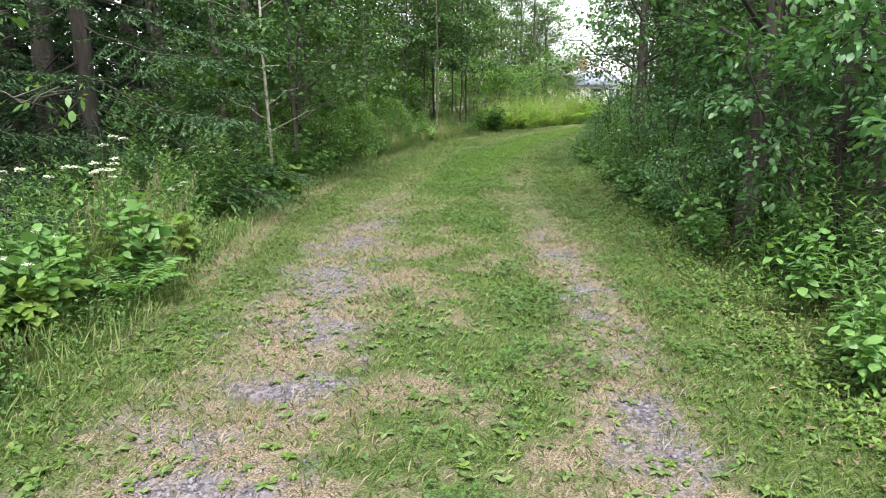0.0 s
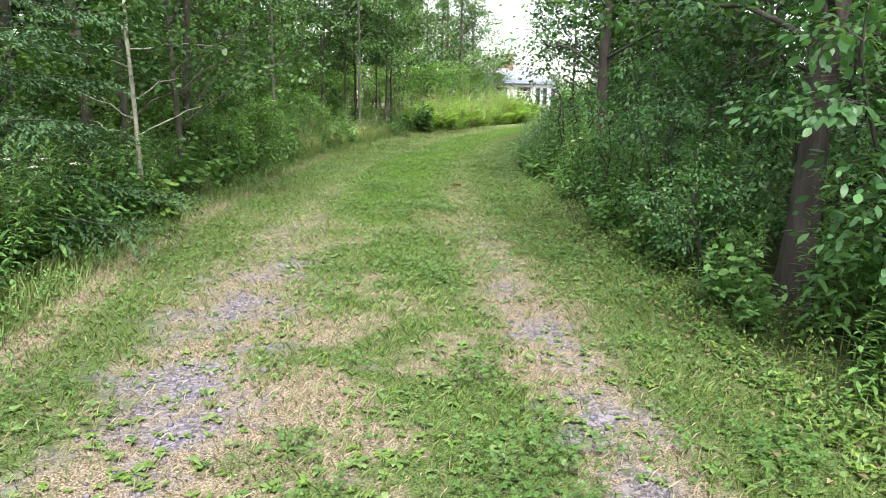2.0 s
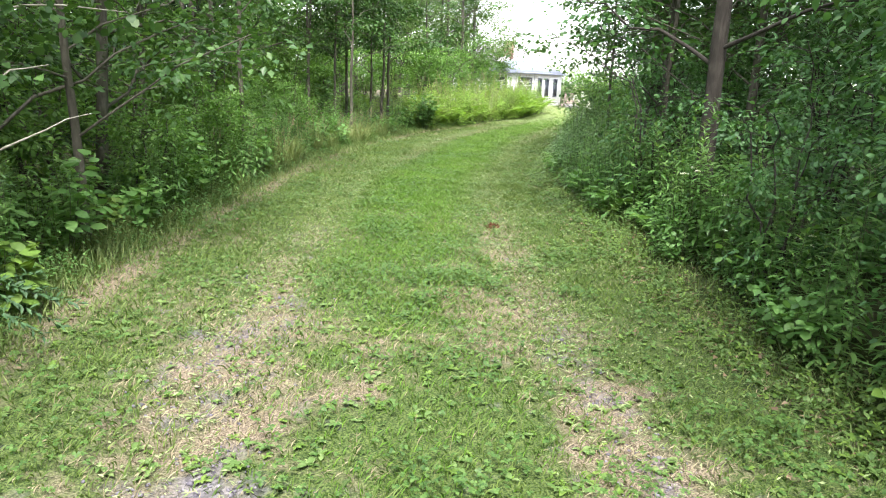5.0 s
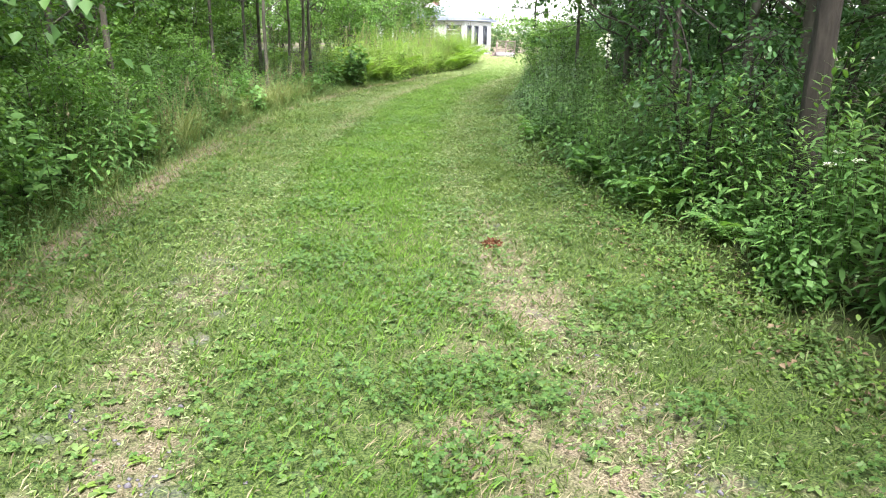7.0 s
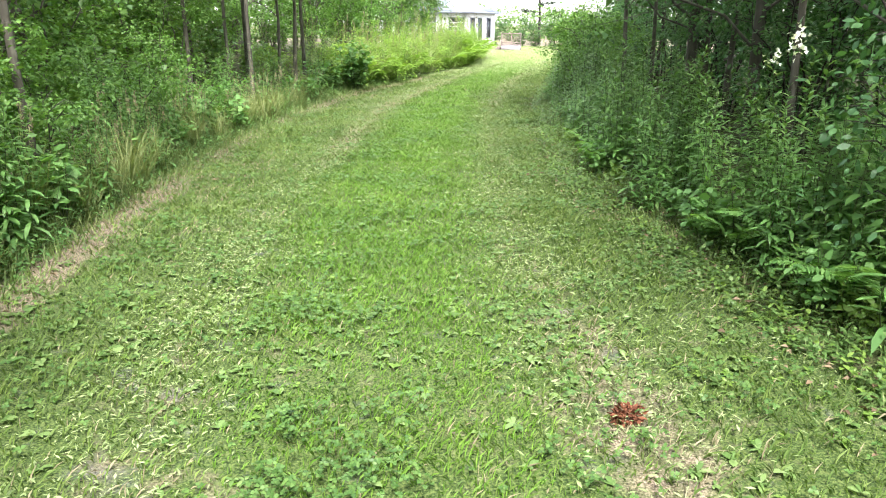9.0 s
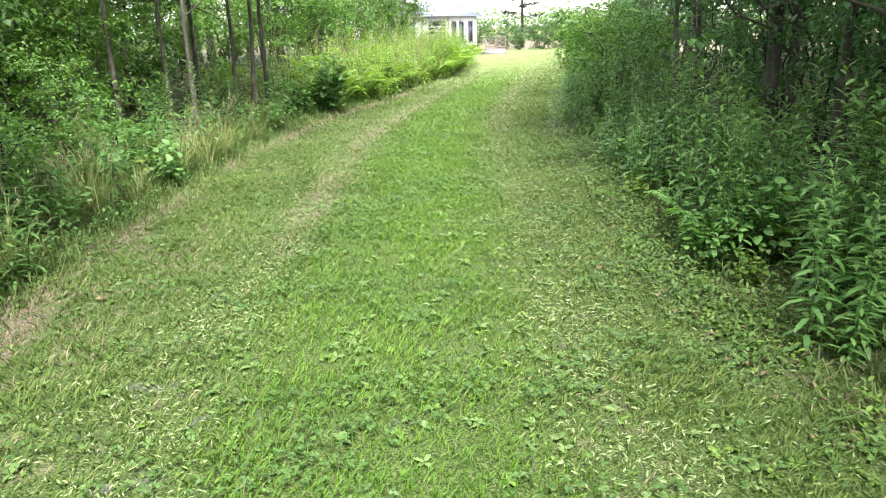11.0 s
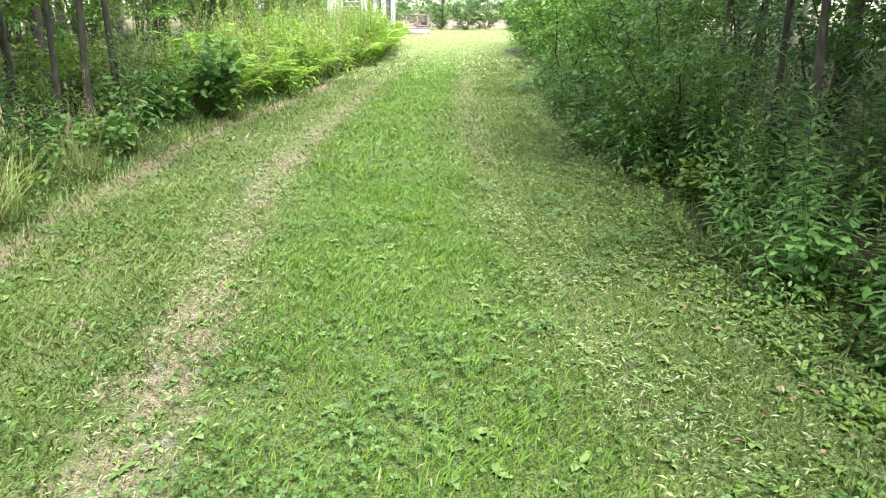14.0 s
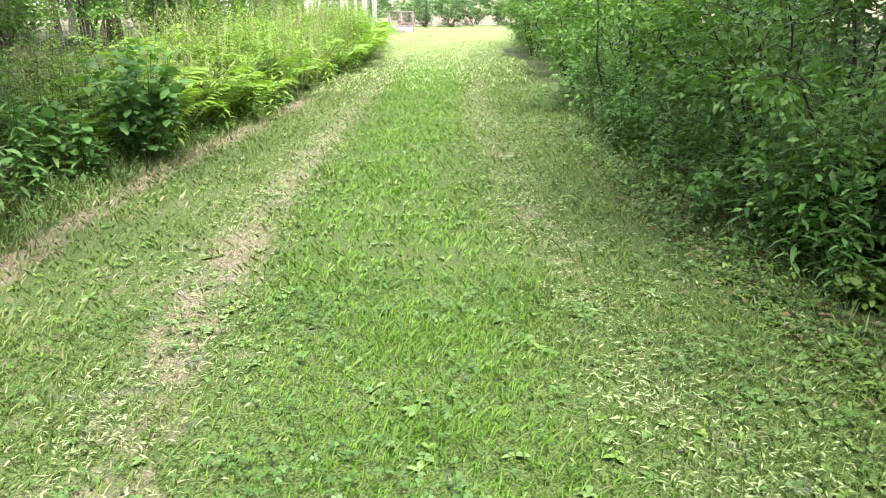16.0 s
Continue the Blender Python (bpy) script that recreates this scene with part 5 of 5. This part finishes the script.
def hip(x0, x1, y0, y1, z0, z1, inset):
    v = np.array([(x0, y0, z0), (x1, y0, z0), (x1, y1, z0), (x0, y1, z0), (x0 + inset, (y0 + y1) / 2, z1), (x1 - inset, (y0 + y1) / 2, z1)], float)
    return v, np.array([(0, 1, 5), (0, 5, 4), (1, 2, 5), (2, 3, 4), (2, 4, 5), (3, 0, 4), (0, 2, 1), (0, 3, 2)])


def window_part(parent, m_frame, x0, x1, z0, z1, y, along_x=True, lattice=False):
    """A window on a wall of the house: frame bars, a pane, and crossed muntins where it has them."""
    def lay(a0, a1, d0, d1, h0, h1):
        return box(a0, a1, d0, d1, h0, h1) if along_x else box(d0, d1, a0, a1, h0, h1)
    w = new("window", mesh_of("window", *join([lay(x0, x0 + 0.08, y - 0.04, y + 0.02, z0, z1), lay(x1 - 0.08, x1, y - 0.04, y + 0.02, z0, z1), lay(x0 + 0.08, x1 - 0.08, y - 0.04, y + 0.02, z0, z0 + 0.08), lay(x0 + 0.08, x1 - 0.08, y - 0.04, y + 0.02, z1 - 0.08, z1)]), [m_frame]))
    w.parent = parent
    p = new("pane", mesh_of("pane", *lay(x0 + 0.08, x1 - 0.08, y - 0.012, y + 0.0, z0 + 0.08, z1 - 0.08), [M_GLASS])); p.parent = w
    if lattice:
        cx, cz, hx, hz = (x0 + x1) / 2, (z0 + z1) / 2, (x1 - x0) / 2 - 0.08, (z1 - z0) / 2 - 0.08
        bars = [lay(x0 + 0.08, x1 - 0.08, y - 0.03, y - 0.015, cz - 0.02 + k * hz * 0.5, cz + 0.02 + k * hz * 0.5) for k in (-1, 0, 1)]
        for sg in (-1, 1):
            bars.append(tube(np.array([(cx - hx, y - 0.035, cz - sg * hz), (cx, y - 0.035, cz), (cx + hx, y - 0.035, cz + sg * hz)]), (0.018, 0.018, 0.018), 4))
        o = new("muntin", mesh_of("muntin", *join(bars), [M_LATTICE])); o.parent = w
    return w


def house():
    """White clapboard house: a low hipped front wing with corner windows, and the taller main roof behind."""
    h = tagged(new("house"), "white clapboard house with blue-grey roof and dark window trim", "house")
    def p(name, geo, mat, label=""):
        o = new(name, mesh_of(name, *geo, [mat])); o.parent = h
        if label:
            o["label"] = label
        return o
    p("wall", box(-5.0, 0.0, 0.0, 5.8, 0.0, 2.4), M_SIDING)
    for k in range(16):
        p("siding_board", box(-5.02, 0.02, -0.012 - 0.012, 5.83, 0.02 + 0.15 * k, 0.02 + 0.15 * k + 0.02), M_SIDING)
    p("roof", join([hip(-5.35, 0.35, -0.35, 6.15, 2.5, 3.5, 2.2), box(-5.35, 0.35, -0.35, 6.15, 2.4, 2.498)]), M_ROOF, "low blue-grey hipped roof")
    p("main_wall", box(-9.0, -3.0, 4.0, 11.0, 0.0, 2.6), M_SIDING)
    v = np.array([(-9.3, 3.7, 2.55), (-2.7, 3.7, 2.55), (-2.7, 11.4, 2.55), (-9.3, 11.4, 2.55), (-6.0, 3.7, 4.9), (-6.0, 11.4, 4.9)], float)
    p("main_roof", (v, np.array([(0, 4, 5), (0, 5, 3), (1, 2, 5), (1, 5, 4), (0, 1, 4), (3, 5, 2), (0, 2, 1), (0, 3, 2)])), M_ROOF2, "tall pale mauve-grey gable roof")
    ch = p("chimney", join([box(-4.7, -4.1, 4.6, 5.2, 3.4, 4.9), box(-4.76, -4.04, 4.54, 5.26, 4.9, 5.0)]), M_BRICK, "weathered brick chimney")
    window_part(h, M_TRIM, -1.35, -0.25, 0.95, 2.12, -0.03, True, True)
    window_part(h, M_TRIM, -3.4, -2.3, 0.95, 2.12, -0.03, True, True)
    for a in (0.5, 2.0, 3.9):
        window_part(h, M_TRIM, a, a + 0.75, 0.7, 2.1, 0.03 + 0.02, False)
    p("corner_board", box(-0.09, 0.03, -0.035, 0.09, 0.0, 2.39), M_LATTICE)
    h.matrix_basis = pose(8.5, 62.0, float(height(8.5, 62.0)) - 0.02, 0, 0, -30.5)

    d = tagged(new("deck"), "small weathered wooden deck with slatted railing by the house", "deck")
    def q(name, geo, mat=M_DECK):
        o = new(name, mesh_of(name, *geo, [mat])); o.parent = d
    for k in range(12):
        q("board", box(-1.2 + 0.2 * k, -1.2 + 0.2 * k + 0.185, -0.8, 0.8, 0.32, 0.36))
    for x in (-1.15, 0.0, 1.13):
        for y in (-0.76, 0.72):
            q("post", box(x, x + 0.09, y, y + 0.09, -0.05, 1.0))
    for x0, x1, y0, y1 in ((-1.15, 1.22, -0.78, -0.66), (1.12, 1.24, -0.66, 0.8)):
        q("rail", box(x0, x1, y0, y1, 1.0, 1.05))
        q("rail", box(x0 + 0.03, x1 - 0.03, y0 + 0.03, y1 - 0.03, 0.45, 0.5))
    for k in range(17):
        q("baluster", box(-1.06 + 0.13 * k, -1.03 + 0.13 * k, -0.735, -0.705, 0.5, 1.0))
    q("skirt", box(-1.16, 1.16, -0.79, -0.765, 0.0, 0.315), M_ROOF2)
    for k in range(2):
        q("step", box(-1.7 - 0.25 * k, -1.21 - 0.25 * k, -0.5, 0.4, 0.0, 0.24 - 0.12 * k))
    d.matrix_basis = pose(11.25, 61.0, float(height(11.25, 61.0)), 0, 0, -14) @ Matrix.Diagonal((0.55, 1, 1.05, 1))


house()
left_side()
birch_sapling()
right_side()
old_trees()
flowering_shrub()
maple_sapling()
bank_and_far()
brown_clump()
